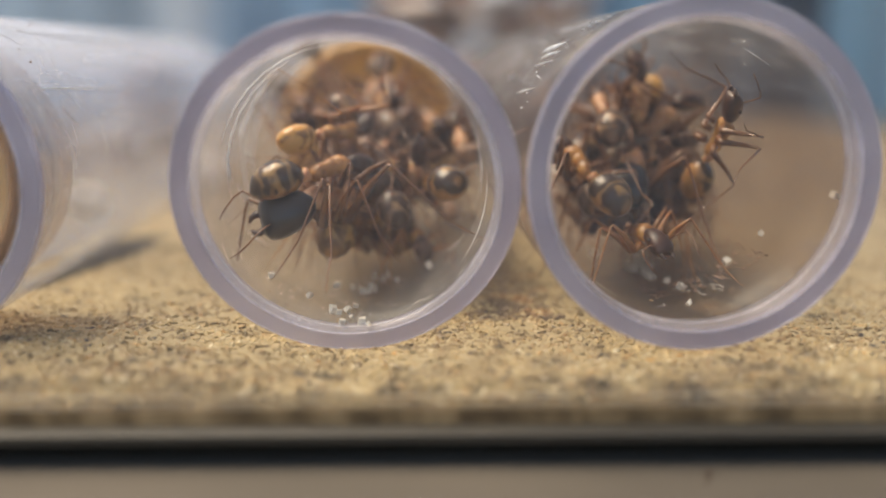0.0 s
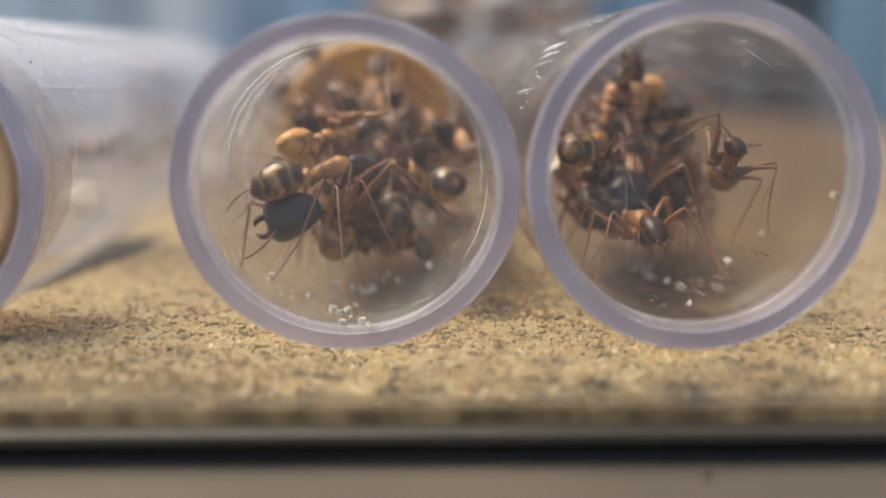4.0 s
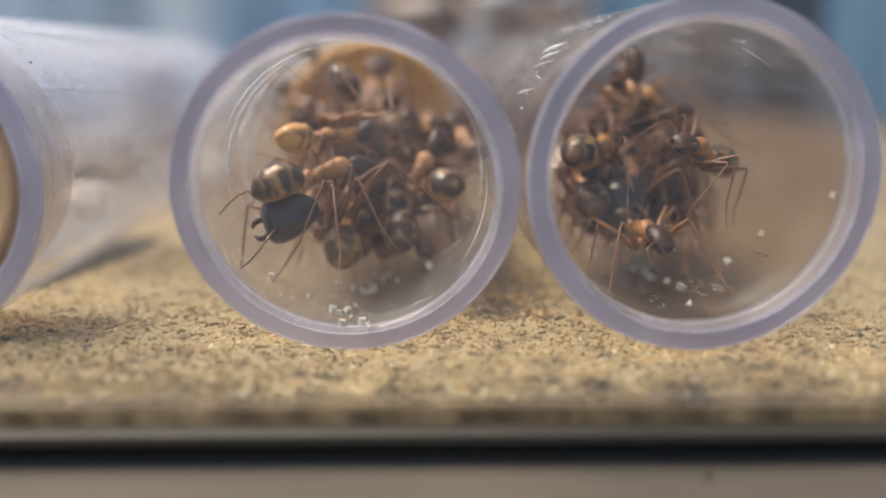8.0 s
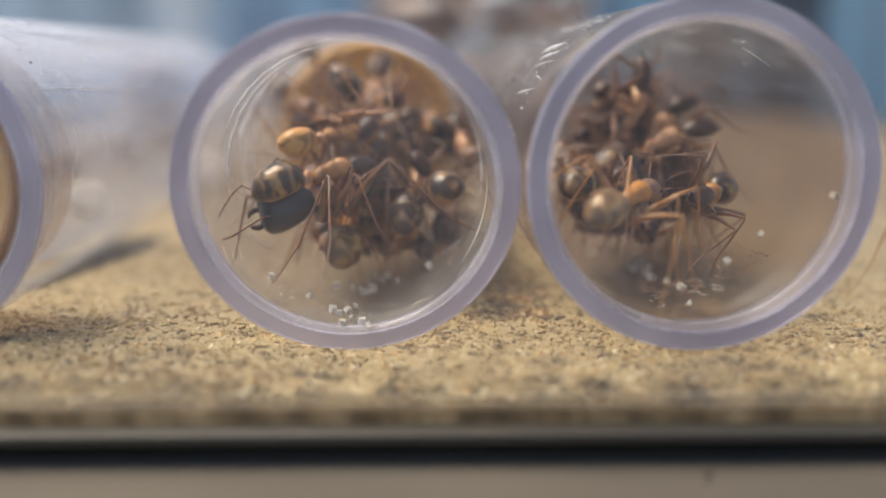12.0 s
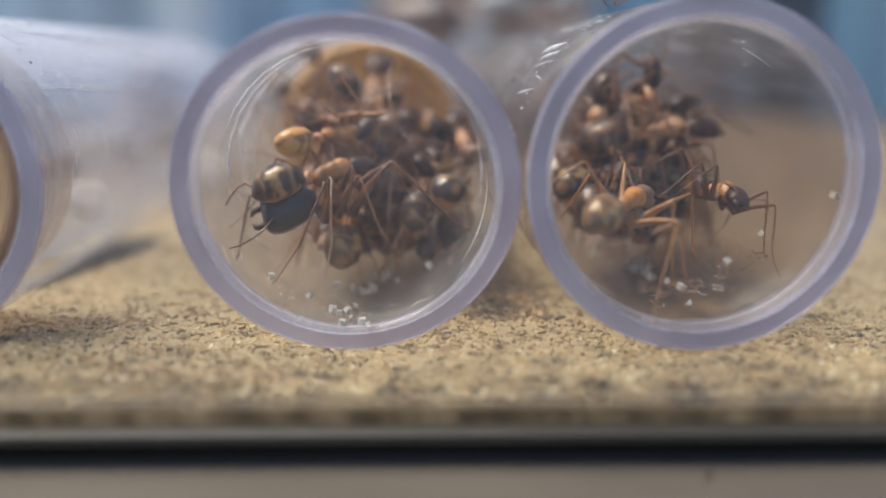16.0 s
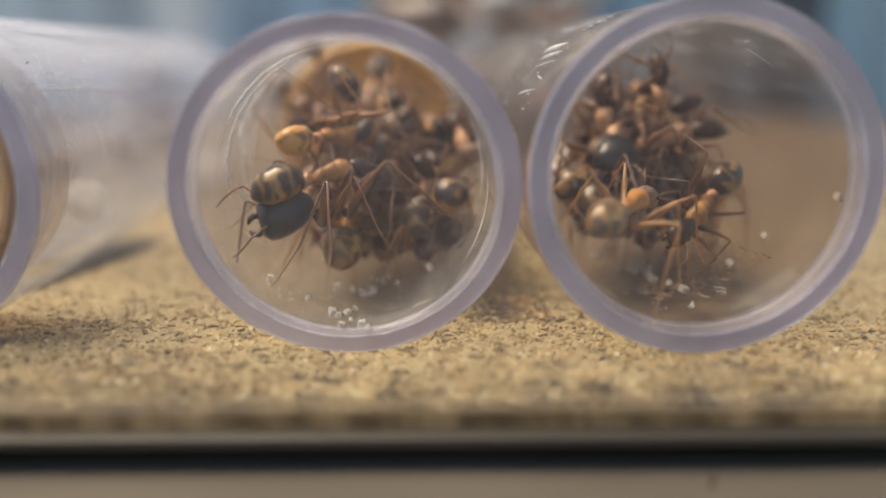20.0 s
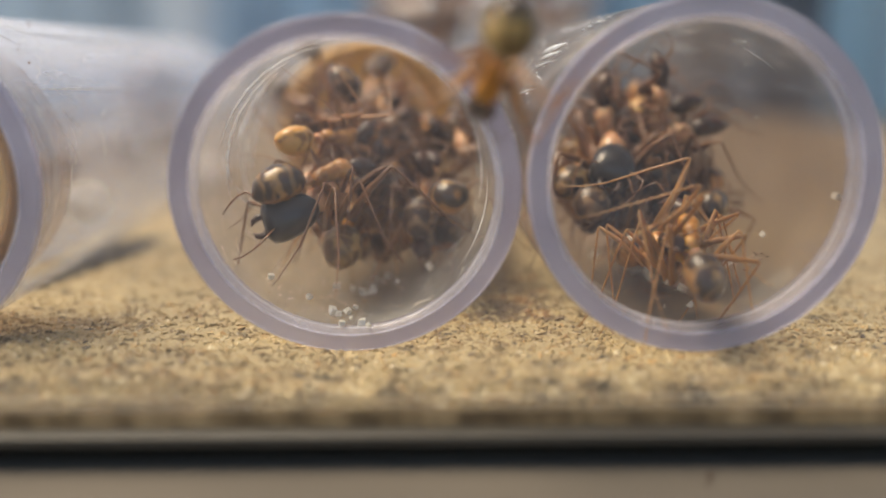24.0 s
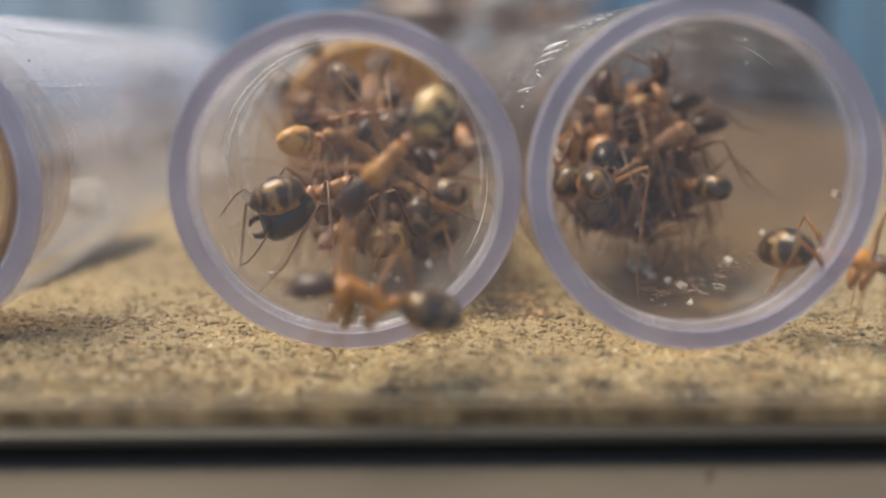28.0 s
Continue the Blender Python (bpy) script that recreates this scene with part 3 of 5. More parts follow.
crystal(-3.08, 2.02, 0.49, 0.26, 22)
crystal(-3.64, 4.02, 0.60, 0.35, 33)
crystal(-1.94, 7.62, 0.63, 0.24, 3)
crystal(-1.75, 8.38, 0.67, 0.35, 33)
crystal(-2.30, 8.08, 0.62, 0.34, 24)
crystal(-2.90, 8.84, 0.64, 0.23, 37)
crystal(-1.00, 10.92, 0.87, 0.31, 47)
crystal(-0.39, 8.86, 1.00, 0.22, 77)
crystal(-4.98, 5.50, 0.99, 0.26, 49)
crystal(-6.92, 5.26, 2.13, 0.29, 22)
crystal(-1.69, 10.92, 0.75, 0.25, 35)
crystal(-1.21, 10.04, 0.81, 0.22, 70)
crystal(-3.76, 8.88, 0.74, 0.35, 0)
crystal(1.41, 8.38, 1.94, 0.36, 73)
crystal(13.38, 11.42, 1.18, 0.38, 39)
crystal(14.06, 12.98, 1.19, 0.41, 65)
crystal(14.49, 13.62, 1.24, 0.28, 54)
crystal(13.84, 11.38, 1.18, 0.36, 55)
crystal(14.53, 12.38, 1.24, 0.33, 29)
crystal(14.42, 10.84, 1.23, 0.30, 5)
crystal(13.98, 10.56, 1.19, 0.26, 59)
crystal(13.87, 8.34, 1.18, 0.37, 35)
crystal(13.91, 9.50, 1.19, 0.34, 82)
crystal(13.31, 10.14, 1.18, 0.33, 43)
crystal(14.25, 2.18, 1.21, 0.27, 86)
crystal(19.09, 5.86, 4.05, 0.28, 52)
crystal(17.51, 6.52, 2.44, 0.42, 81)
crystal(14.75, 5.40, 1.28, 0.37, 35)
crystal(14.46, 7.10, 1.23, 0.28, 55)
crystal(11.74, 13.98, 1.44, 0.39, 41)
crystal(20.69, 1.00, 6.80, 0.37, 25)


def streak(cx, cz, spots, thick, outside=False):
    """A thin pale strand that paints a glint on a tube's wall. Spots: degrees round the wall and depth in mm."""
    r = R_OUT + 0.3 * thick if outside else R_IN - thick
    pts = [(cx + r * math.cos(radians(a)), y, cz + r * math.sin(radians(a))) for a, y in spots]
    fine = []
    for p, q in zip(pts, pts[1:]):
        fine += [Vector(p).lerp(Vector(q), k / 4) + Vector((0, 0.06 * math.sin(3 * k + p[1]), 0)) for k in range(4)]
    w = [thick * math.sin(math.pi * (k + 0.5) / len(fine)) * (0.85 + 0.15 * math.sin(0.23 * k + cx)) for k in range(len(fine))]
    tagged(part("water_streak", limb(fine, w), GLINT), "thin pale strand painting a glint on the tube wall", "water streak", "water streaks")


# Pale arcs painting reflections on the inside of the two ant tubes.
for cx, cz, a0, a1, y0, y1, thick in (
        (MX, MZ, 98, 168, 4, 5, 0.05), (MX, MZ, 118, 196, 7, 8, 0.06), (MX, MZ, 128, 178, 10, 12, 0.07), (MX, MZ, 142, 208, 13, 13, 0.06), (MX, MZ, 150, 190, 17, 16, 0.07), (MX, MZ, 128, 150, 9, 13, 0.09), (MX, MZ, 150, 166, 12, 10, 0.1), (MX, MZ, 168, 186, 7, 9, 0.08), (MX, MZ, 186, 204, 10, 13, 0.09),
        (MX, MZ, 112, 140, 15, 17, 0.06), (MX, MZ, 5, -40, 5, 4, 0.03), (MX, MZ, 28, -20, 9, 8, 0.025), (MX, MZ, 62, 34, 6, 9, 0.025),
        (RX, RZ, 58, 44, 5, 4, 0.018), (MX, MZ, 205, 222, 8, 11, 0.06), (MX, MZ, -28, -46, 8, 10, 0.06), (MX, MZ, 172, 183, 14, 16, 0.07)):
    streak(cx, cz, [(a0 + (a1 - a0) * k / 7, y0 + (y1 - y0) * k / 7) for k in range(8)], thick)


# Pale smears painting highlights on the half-empty tube's outside.
for a0, a1, y0, y1, thick in ((136, 131, 9.5, 4.2, 0.2), (139, 135, 8.5, 3.5, 0.12), (143, 139, 9, 3, 0.07), (127, 130, 17, 14, 0.12), (147, 150, 14.5, 15.5, 0.14), (146, 148, 6, 2.4, 0.06), (155, 151, 9, 3, 0.1), (121, 119, 14, 10, 0.08), (117, 119, 6, 2, 0.07)):
    streak(RX, RZ, [(a0 + (a1 - a0) * k / 5, y0 + (y1 - y0) * k / 5) for k in range(6)], thick, True)


# Pale strands painting the gloss along the plugged tube's upper side.
for a0, a1, y0, y1, thick in ((60, 52, 8, 44, 0.12), (31, 27, 3, 22, 0.07)):
    streak(LX, LZ, [(a0 + (a1 - a0) * k / 7, y0 + (y1 - y0) * k / 7) for k in range(8)], thick, True)


def scratches(name, cx, cz, count, a0, a1, seed, label, r=R_IN - 0.03, wide=9):
    """Fine pale hairs and scratches on a tube's floor, in one mesh."""
    rng = random.Random(seed)
    bm = bmesh.new()
    for _ in range(count):
        a, y, da, dy = rng.uniform(a0, a1), rng.uniform(2.5, 16), rng.uniform(-wide, wide), rng.uniform(-2, 2)
        h = rng.uniform(0.009, 0.017)
        row = []
        for k in range(4):
            b = radians(a + da * k / 3 + 1.5 * math.sin(2 * k + a))
            v = Vector((cx + r * math.cos(b), y + dy * k / 3, cz + r * math.sin(b)))
            side = Vector((-math.sin(b), 0.6, math.cos(b))) * h
            up = Vector((math.cos(b), 0, math.sin(b))) * -h
            row.append((bm.verts.new(v - side), bm.verts.new(v + up), bm.verts.new(v + side)))
        for p, q in zip(row, row[1:]):
            bm.faces.new((p[0], p[1], q[1], q[0]))
            bm.faces.new((p[1], p[2], q[2], q[1]))
    tagged(part(name, bm, COTTON), label, "fibres", kind="stuff")


scratches("wall_fibres", MX, MZ, 90, 195, 345, 3, "fine pale fibres and scratches on the tube floor")
scratches("floor_fibres", RX, RZ, 9, 225, 300, 5, "a few fine pale fibres on the half-empty tube's floor")
scratches("tube_scratches", LX, LZ, 34, 5, 78, 7, "fine pale scratches on the plugged tube", R_OUT + 0.015, 14)
cotton(-22.14, 24, 3.50, 1.3)
fibre = tagged(part("fibre", limb([(0.9, 0.35, 0.03), (0.75, 0.1, 0.1), (0.6, -0.3, 0.06), (0.35, -0.7, 0.04), (0.25, -1.0, 0.03)], [0.02, 0.045, 0.05, 0.04, 0.015]), BROWN), "thin dark fibre lying on the table", "fibre")
fibre.matrix_basis = mm_pose(11.7, -7.5, -3.5)


# ---- ants ----
def ant_parts():
    """The shared meshes, kept under one ant that is then used as the first."""
    made = {}
    keep = tagged(new("ant_stock"), "x", "x")
    def add(key, name, bm, mat):
        made[key] = part(name, bm, mat, keep).data
    head = [(-1.02, 0, 0, 0.02), (-0.97, 0.17, 0.16, 0.02), (-0.7, 0.38, 0.33, 0.03), (-0.3, 0.52, 0.44, 0.04), (0.15, 0.6, 0.48, 0.03), (0.55, 0.62, 0.45, -0.02), (0.85, 0.56, 0.34, -0.08), (1.02, 0.42, 0.2, -0.12), (1.06, 0, 0, -0.12)]
    head = [(x * 1.04, w * 1.1, h * 1.18, z) for x, w, h, z in head]
    add("head", "head", blob(head, 16, 0.9), BROWN)
    add("bighead", "head", blob([(x * 1.1, w * 1.45, h * 1.3, z) for x, w, h, z in head], 16, 0.8), BLACK)
    add("redhead", "head", blob([(x * 0.92, w * 0.95, h, z) for x, w, h, z in head], 16, 0.9), TAWNY)
    chest = [(-1.25, 0, 0, -0.1), (-1.2, 0.24, 0.2, -0.1), (-0.95, 0.35, 0.35, -0.02), (-0.62, 0.36, 0.42, 0.06), (-0.42, 0.3, 0.36, 0.08), (-0.34, 0.31, 0.37, 0.1), (-0.05, 0.38, 0.42, 0.16), (0.14, 0.39, 0.43, 0.2), (0.24, 0.35, 0.39, 0.2), (0.32, 0.41, 0.43, 0.23), (0.6, 0.52, 0.47, 0.25), (0.95, 0.5, 0.43, 0.19), (1.25, 0.34, 0.28, 0.06), (1.45, 0.16, 0.14, -0.02), (1.5, 0, 0, -0.02)]
    chest = [(x, w * 1.14, h * 1.22, z) for x, w, h, z in chest]
    add("chest", "mesosoma", blob(chest, 14), ORANGE)
    add("chestvivid", "mesosoma", blob(chest, 14), VIVID)
    add("chestred", "mesosoma", blob(chest, 14), RUST)
    add("chestumber", "mesosoma", blob(chest, 14), UMBER)
    add("petiole", "petiole", blob([(x, w * 1.35, h * 1.2, z) for x, w, h, z in [(-0.32, 0, 0, -0.05), (-0.28, 0.12, 0.1, -0.05), (-0.08, 0.2, 0.34, 0.12), (0.1, 0.18, 0.3, 0.1), (0.3, 0.1, 0.1, -0.04), (0.34, 0, 0, -0.04)]], 10), RUST)
    g = [(1.55, 0, 0, -0.12), (1.5, 0.26, 0.24, -0.1), (1.2, 0.72, 0.66, 0.02), (0.7, 1.04, 0.94, 0.08), (0.62, 1.02, 0.92, 0.08), (0.1, 1.14, 1.02, 0.08), (0.02, 1.11, 0.99, 0.08), (-0.5, 1.0, 0.9, 0.03), (-0.57, 0.96, 0.86, 0.03), (-1.05, 0.68, 0.62, -0.06), (-1.11, 0.63, 0.57, -0.06), (-1.5, 0.28, 0.26, -0.16), (-1.68, 0.08, 0.08, -0.2), (-1.7, 0, 0, -0.2)]
    g = [((x if x > -1 else -1 + 0.55 * (x + 1)) * 1.08 - 0.05, w * 1.08, h * 1.1, z) for x, w, h, z in g]
    add("gaster", "gaster", blob(g, 18), GASTER)
    add("gasterdark", "gaster", blob(g, 18), GASTERDARK)
    add("gastergold", "gaster", blob(g, 18), GASTERGOLD)
    add("gasterhoney", "gaster", blob(g, 18), GASTERHONEY)
    add("gastercream", "gaster", blob(g, 18), GASTERCREAM)
    add("gasterwide", "gaster", blob([(x * 1.03, w * 1.05, h * 1.1, z) for x, w, h, z in g], 18), GASTER)
    slim = [(x, w * 0.84, h * 0.86, z) for x, w, h, z in g]
    add("slim", "gaster", blob(slim, 18), GASTERDARK)
    add("eye", "eye", blob([(-0.13, 0, 0, 0), (-0.1, 0.09, 0.07, 0), (0, 0.13, 0.1, 0), (0.1, 0.09, 0.07, 0), (0.13, 0, 0, 0)], 8), BLACK)
    add("mandible", "mandible", limb([(0, 0, 0), (0.22, 0.07, -0.02), (0.4, 0.0, -0.04), (0.48, -0.13, -0.05)], [0.13, 0.12, 0.09, 0.03], 6), BROWN)
    reach = {"fore": (1.0, 1.75, 2.6), "mid": (-0.1, -0.35, -0.7), "hind": (-1.0, -2.1, -3.2)}
    for key, (a, b, c) in reach.items():
        far = 1.0 if key != "hind" else 1.15
        for side, s in (("l", 1), ("r", -1)):
            pts = [(0, 0, 0), (0.1 * a, 0.34 * s, -0.3), (0.55 * a, 0.95 * s * far, 0.5), (a, 1.55 * s * far, 1.05), (0.97 * a + 0.03 * b, 1.64 * s * far, 1.0), (0.5 * (a + b), 1.95 * s * far, 0.1), (b, 2.3 * s * far, -0.95), (0.5 * (b + c), 2.55 * s * far, -1.5), (c, 2.85 * s * far, -1.95), (c * 1.06, 2.98 * s * far, -1.98)]
            rad = [0.21, 0.18, 0.12, 0.055, 0.044, 0.05, 0.034, 0.024, 0.018, 0.012]
            add(key + side, "leg", limb(pts, rad, 6), LEG)
            add(key + side + "gold", "leg", limb(pts, [q * 1.0 for q in rad], 6), LEGGOLD)
            add(key + side + "pale", "leg", limb(pts, [q * 1.08 for q in rad], 6), LEGPALE)
    for side, s in (("l", 1), ("r", -1)):
        add("antenna" + side, "antenna", limb([(0, 0, 0), (0.35, 0.5 * s, 0.35), (0.75, 1.0 * s, 0.55), (1.2, 1.05 * s, 0.3), (1.75, 0.95 * s, -0.05), (2.2, 0.75 * s, -0.3)], [0.04, 0.045, 0.05, 0.036, 0.04, 0.028], 6), LEG)
    for o in list(keep.children):
        bpy.data.objects.remove(o)
    bpy.data.objects.remove(keep)
    return made


STOCK = ant_parts()
LOOKS = {
    "amber": ("head", "chest", "gaster", "", "orange ant with amber-and-black abdomen"),
    "gold": ("head", "chest", "gastergold", "pale", "golden orange ant with amber abdomen"),
    "dark": ("head", "chestred", "gasterdark", "", "rusty ant with dark shiny abdomen"),
    "slim": ("head", "chest", "slim", "pale", "slender orange ant with dark abdomen"),
    "red": ("redhead", "chestred", "slim", "", "small red-brown ant with narrow abdomen"),
    "umber": ("head", "chestumber", "slim", "", "rusty ant darkened as in shade, narrow abdomen"),
    "major": ("bighead", "chestred", "gasterdark", "", "large ant with broad black head"),
    "honey": ("redhead", "chestvivid", "gasterhoney", "gold", "pale ant with translucent honey-coloured abdomen"),
    "cream": ("head", "chestvivid", "gastercream", "gold", "bright orange ant with cream-dark abdomen"),
    "walker": ("head", "chestvivid", "gasterwide", "gold", "orange ant with banded abdomen walking"),
}
HIPS = {"forel": (1.95, 0.38), "midl": (1.3, 0.42), "hindl": (0.65, 0.38), "forer": (1.95, -0.38), "midr": (1.3, -0.42), "hindr": (0.65, -0.38)}


def ant(kind, size, m, seed, where, nod=None, plump=1.0):
    """An ant 8.1 mm long at size 1, its middle at the pose, its head along +x and its back along +z."""
    rng = random.Random(seed)
    head_key, chest_key, gaster_key, pale, label = LOOKS[kind]
    a = tagged(new("ant"), label + " " + where, "ant", "ants in the box")
    a.matrix_basis = m
    a.scale = (size,) * 3
    def put(key, name, mat, to=None):
        o = new(name, STOCK[key])
        o.parent, o.matrix_basis = to or a, mat
        return o
    put(chest_key, "mesosoma", mm_pose(1.0, 0, 0))
    hd = put(head_key, "head", mm_pose(3.1, 0, 0.02, rng.uniform(-12, 12), 18 + rng.uniform(-10, 16), rng.uniform(-14, 14)))
    k = 1.2 if kind == "major" else 1.0
    j = 1.3 if kind == "major" else 1.1
    for s in (1, -1):
        put("eye", "eye", mm_pose(0.05 * k, 0.6 * s * k, 0.26 * k, -35 * s), hd)
        jaw = put("mandible", "mandible", mm_pose(0.9 * k, 0.28 * s * k, -0.14), hd)
        jaw.scale = (j, s * j, j)
    put("petiole", "petiole", mm_pose(-0.5, 0, -0.06))
    if nod:  # the head turned on its neck, in degrees
        hd.matrix_basis = mm_pose(3.1 + 0.4 * (k - 1), 0, 0.02, *nod)
    ab = put(gaster_key, "gaster", mm_pose(-2.35, 0, 0.02, 0, rng.uniform(-14, 8), rng.uniform(-9, 9)))
    ab.scale = (0.5 + 0.5 * plump, plump, plump)
    for key, (hx, hy) in HIPS.items():
        leg = put(key + pale, "leg", mm_pose(hx, hy, -0.3, rng.uniform(-14, 14), rng.uniform(-10, 10), rng.uniform(-16, 16)))
        q = rng.uniform(1.1, 1.36)
        leg.scale = (q, q, q * (1.7 if kind == "walker" else 1.0))
    for side, s in (("l", 1), ("r", -1)):
        put("antenna" + side, "antenna", mm_pose(0.45 * k, 0.28 * s * k, 0.16 * k, rng.uniform(-20, 20), rng.uniform(-20, 15), rng.uniform(-15, 15)), hd)
    return a


WHERE_M = "in the plugged tube"
WHERE_R = "in the half-empty tube"
WHERE_S = "on the sand by the tubes"
WHERE_P = "on the clear front pane"
ant_aa = ant("major", 1.28, mm_pose(-3.35, 9.05, 5.68, 3, 4, -130), 11, WHERE_M, (-55, 14, -48), 0.8)
ant_ab = ant("amber", 1.00, mm_pose(-4.74, 7.09, 7.23, 9, -5, 38), 12, WHERE_M, plump=0.9)
ant_ac = ant("gold", 0.90, mm_pose(-4.29, 9.56, 9.07, 130, -4, 42), 13, WHERE_M, plump=0.8)
ant_ad = ant("amber", 0.92, mm_pose(1.72, 10.23, 6.19, 1, 8, 110), 14, WHERE_M)
ant_ae = ant("dark", 0.85, mm_pose(0.07, 11.70, 5.57, -169, -66, -41), 15, WHERE_M)
ant_af = ant("honey", 0.95, mm_pose(-3.49, 10.74, 4.38, 28, -23, 81), 16, WHERE_M)
ant_ag = ant("dark", 0.84, mm_pose(-0.99, 10.03, 5.65, 20, -17, 103), 17, WHERE_M)
ant_ah = ant("slim", 0.85, mm_pose(-2.77, 14.96, 8.37, 25, 65, -3), 18, WHERE_M)
ant_ai = ant("dark", 0.86, mm_pose(-0.72, 18.92, 8.03, 12, -40, -70), 19, WHERE_M)
ant_aj = ant("dark", 0.86, mm_pose(-2.10, 19.17, 7.72, -14, -48, -111), 20, WHERE_M)
ant_ak = ant("dark", 0.86, mm_pose(-0.99, 16.49, 8.00, -3, 17, -103), 21, WHERE_M)
ant_al = ant("dark", 0.86, mm_pose(-1.94, 16.18, 6.80, -10, 2, -125), 22, WHERE_M)
ant_am = ant("red", 0.86, mm_pose(3.60, 15.28, 8.70, 86, 19, -83), 23, WHERE_M)
ant_an = ant("dark", 0.86, mm_pose(-1.59, 17.03, 6.47, -11, -33, -115), 24, WHERE_M)
ant_ao = ant("honey", 0.89, mm_pose(-1.32, 13.95, 3.16, -1, -32, -105), 25, WHERE_M)
ant_ap = ant("red", 0.86, mm_pose(-4.21, 20.88, 8.74, 32, -26, -114), 26, WHERE_M)
ant_aq = ant("dark", 0.86, mm_pose(-1.10, 20.51, 8.37, 13, -55, -80), 27, WHERE_M)
ant_ar = ant("red", 0.86, mm_pose(-2.57, 16.21, 2.17, 1, 3, -67), 28, WHERE_M)
ant_as = ant("dark", 0.86, mm_pose(-2.05, 19.04, 7.23, -2, 17, 118), 29, WHERE_M)
ant_at = ant("dark", 1.00, mm_pose(14.01, 12.93, 9.65, -17, -85, 166), 30, WHERE_R)
ant_au = ant("amber", 0.90, mm_pose(16.77, 7.87, 8.28, -86, -59, -68), 31, WHERE_R, plump=0.86)
ant_av = ant("major", 1.25, mm_pose(13.83, 12.44, 7.67, -5, 19, -110), 32, WHERE_R)
ant_aw = ant("slim", 0.90, mm_pose(12.36, 6.71, 4.07, 5, 1, -78), 33, WHERE_R)
ant_ax = ant("dark", 0.88, mm_pose(14.75, 17.76, 5.39, 22, -32, -19), 34, WHERE_R)
ant_ay = ant("amber", 0.93, mm_pose(10.01, 7.85, 7.10, 11, -28, 120), 35, WHERE_R)
ant_az = ant("dark", 1.08, mm_pose(14.49, 13.41, 8.61, 14, -38, 13), 36, WHERE_R)
ant_ba = ant("dark", 1.08, mm_pose(13.26, 13.74, 7.97, 18, -9, 5), 37, WHERE_R)
ant_bb = ant("umber", 0.89, mm_pose(13.82, 18.68, 9.24, 6, -11, -130), 38, WHERE_R)
ant_bc = ant("slim", 0.89, mm_pose(15.15, 20.46, 10.81, 10, -14, -82), 39, WHERE_R)
ant_bd = ant("umber", 0.89, mm_pose(15.27, 20.66, 7.39, 6, -16, -130), 40, WHERE_R)
ant_be = ant("dark", 0.89, mm_pose(14.14, 17.34, 7.96, 11, 16, -75), 41, WHERE_R)
ant_bf = ant("umber", 0.89, mm_pose(12.04, 15.05, 6.39, 7, 8, -121), 42, WHERE_R)
ant_bg = ant("slim", 0.89, mm_pose(15.95, 15.50, 5.61, -9, 7, -79), 43, WHERE_R)
ant_bh = ant("umber", 0.89, mm_pose(12.60, 13.86, 3.88, -10, -2, -127), 44, WHERE_R)
ant_bi = ant("dark", 0.89, mm_pose(11.19, 13.53, 4.60, -10, 10, -95), 45, WHERE_R)
ant_bj = ant("umber", 0.86, mm_pose(13.66, 22.15, 8.81, 31, -23, -78), 46, WHERE_R)
ant_bk = ant("honey", 0.93, mm_pose(5.10, -7.29, 19.96, 179, 14, 81), 47, WHERE_P, plump=0.84)
ant_bl = ant("cream", 0.93, mm_pose(2.29, -7.28, 20.11, -164, 17, 94), 48, WHERE_P, plump=0.88)
ant_bm = ant("walker", 0.93, mm_pose(13.16, 17.46, 6.12, -15, -19, 140), 49, WHERE_S, plump=0.84)
ant_bn = ant("walker", 0.84, mm_pose(14.64, 18.32, 7.01, -15, -19, 140), 50, WHERE_S, plump=0.98)
ant_bo = ant("amber", 0.89, mm_pose(-24.65, 23.56, 7.92, 1, -1, -82), 51, WHERE_S)
ant_bp = ant("red", 0.86, mm_pose(-5.09, 22.56, 5.50, 30, -36, -65), 52, WHERE_M)
ant_bq = ant("dark", 0.86, mm_pose(0.55, 19.95, 4.84, -32, -26, -69), 53, WHERE_M)
ant_br = ant("red", 0.86, mm_pose(1.18, 26.85, 6.49, -2, -18, -121), 54, WHERE_M)
ant_bs = ant("slim", 0.86, mm_pose(-1.05, 18.80, 9.91, -32, -22, 100), 55, WHERE_M)
ant_bt = ant("red", 0.86, mm_pose(-4.46, 15.94, 3.90, -1, -19, 112), 56, WHERE_M)
ant_bu = ant("dark", 0.86, mm_pose(2.07, 19.77, 8.72, 25, -15, 107), 57, WHERE_M)
ant_bv = ant("dark", 0.86, mm_pose(11.75, 11.75, 10.09, -40, -22, 89), 58, WHERE_R)
ant_bw = ant("umber", 0.86, mm_pose(17.11, 22.78, 8.64, -2, 7, -127), 59, WHERE_R)
ant_bx = ant("slim", 0.86, mm_pose(12.31, 13.64, 6.91, -1, -14, 99), 60, WHERE_R)
ant_by = ant("umber", 0.86, mm_pose(17.20, 18.89, 5.17, -2, 9, -123), 61, WHERE_R)
ant_bz = ant("umber", 0.86, mm_pose(16.78, 20.40, 8.07, -28, 11, -82), 62, WHERE_R)
ant_ca = ant("dark", 0.86, mm_pose(10.38, 9.65, 6.08, -0, -17, 90), 63, WHERE_R)
ant_cb = ant("red", 0.84, mm_pose(-1.50, 16.66, 6.86, -1, -34, -110), 64, WHERE_M)
ant_cc = ant("slim", 0.84, mm_pose(-1.23, 14.99, 6.99, -23, 13, -64), 65, WHERE_M)
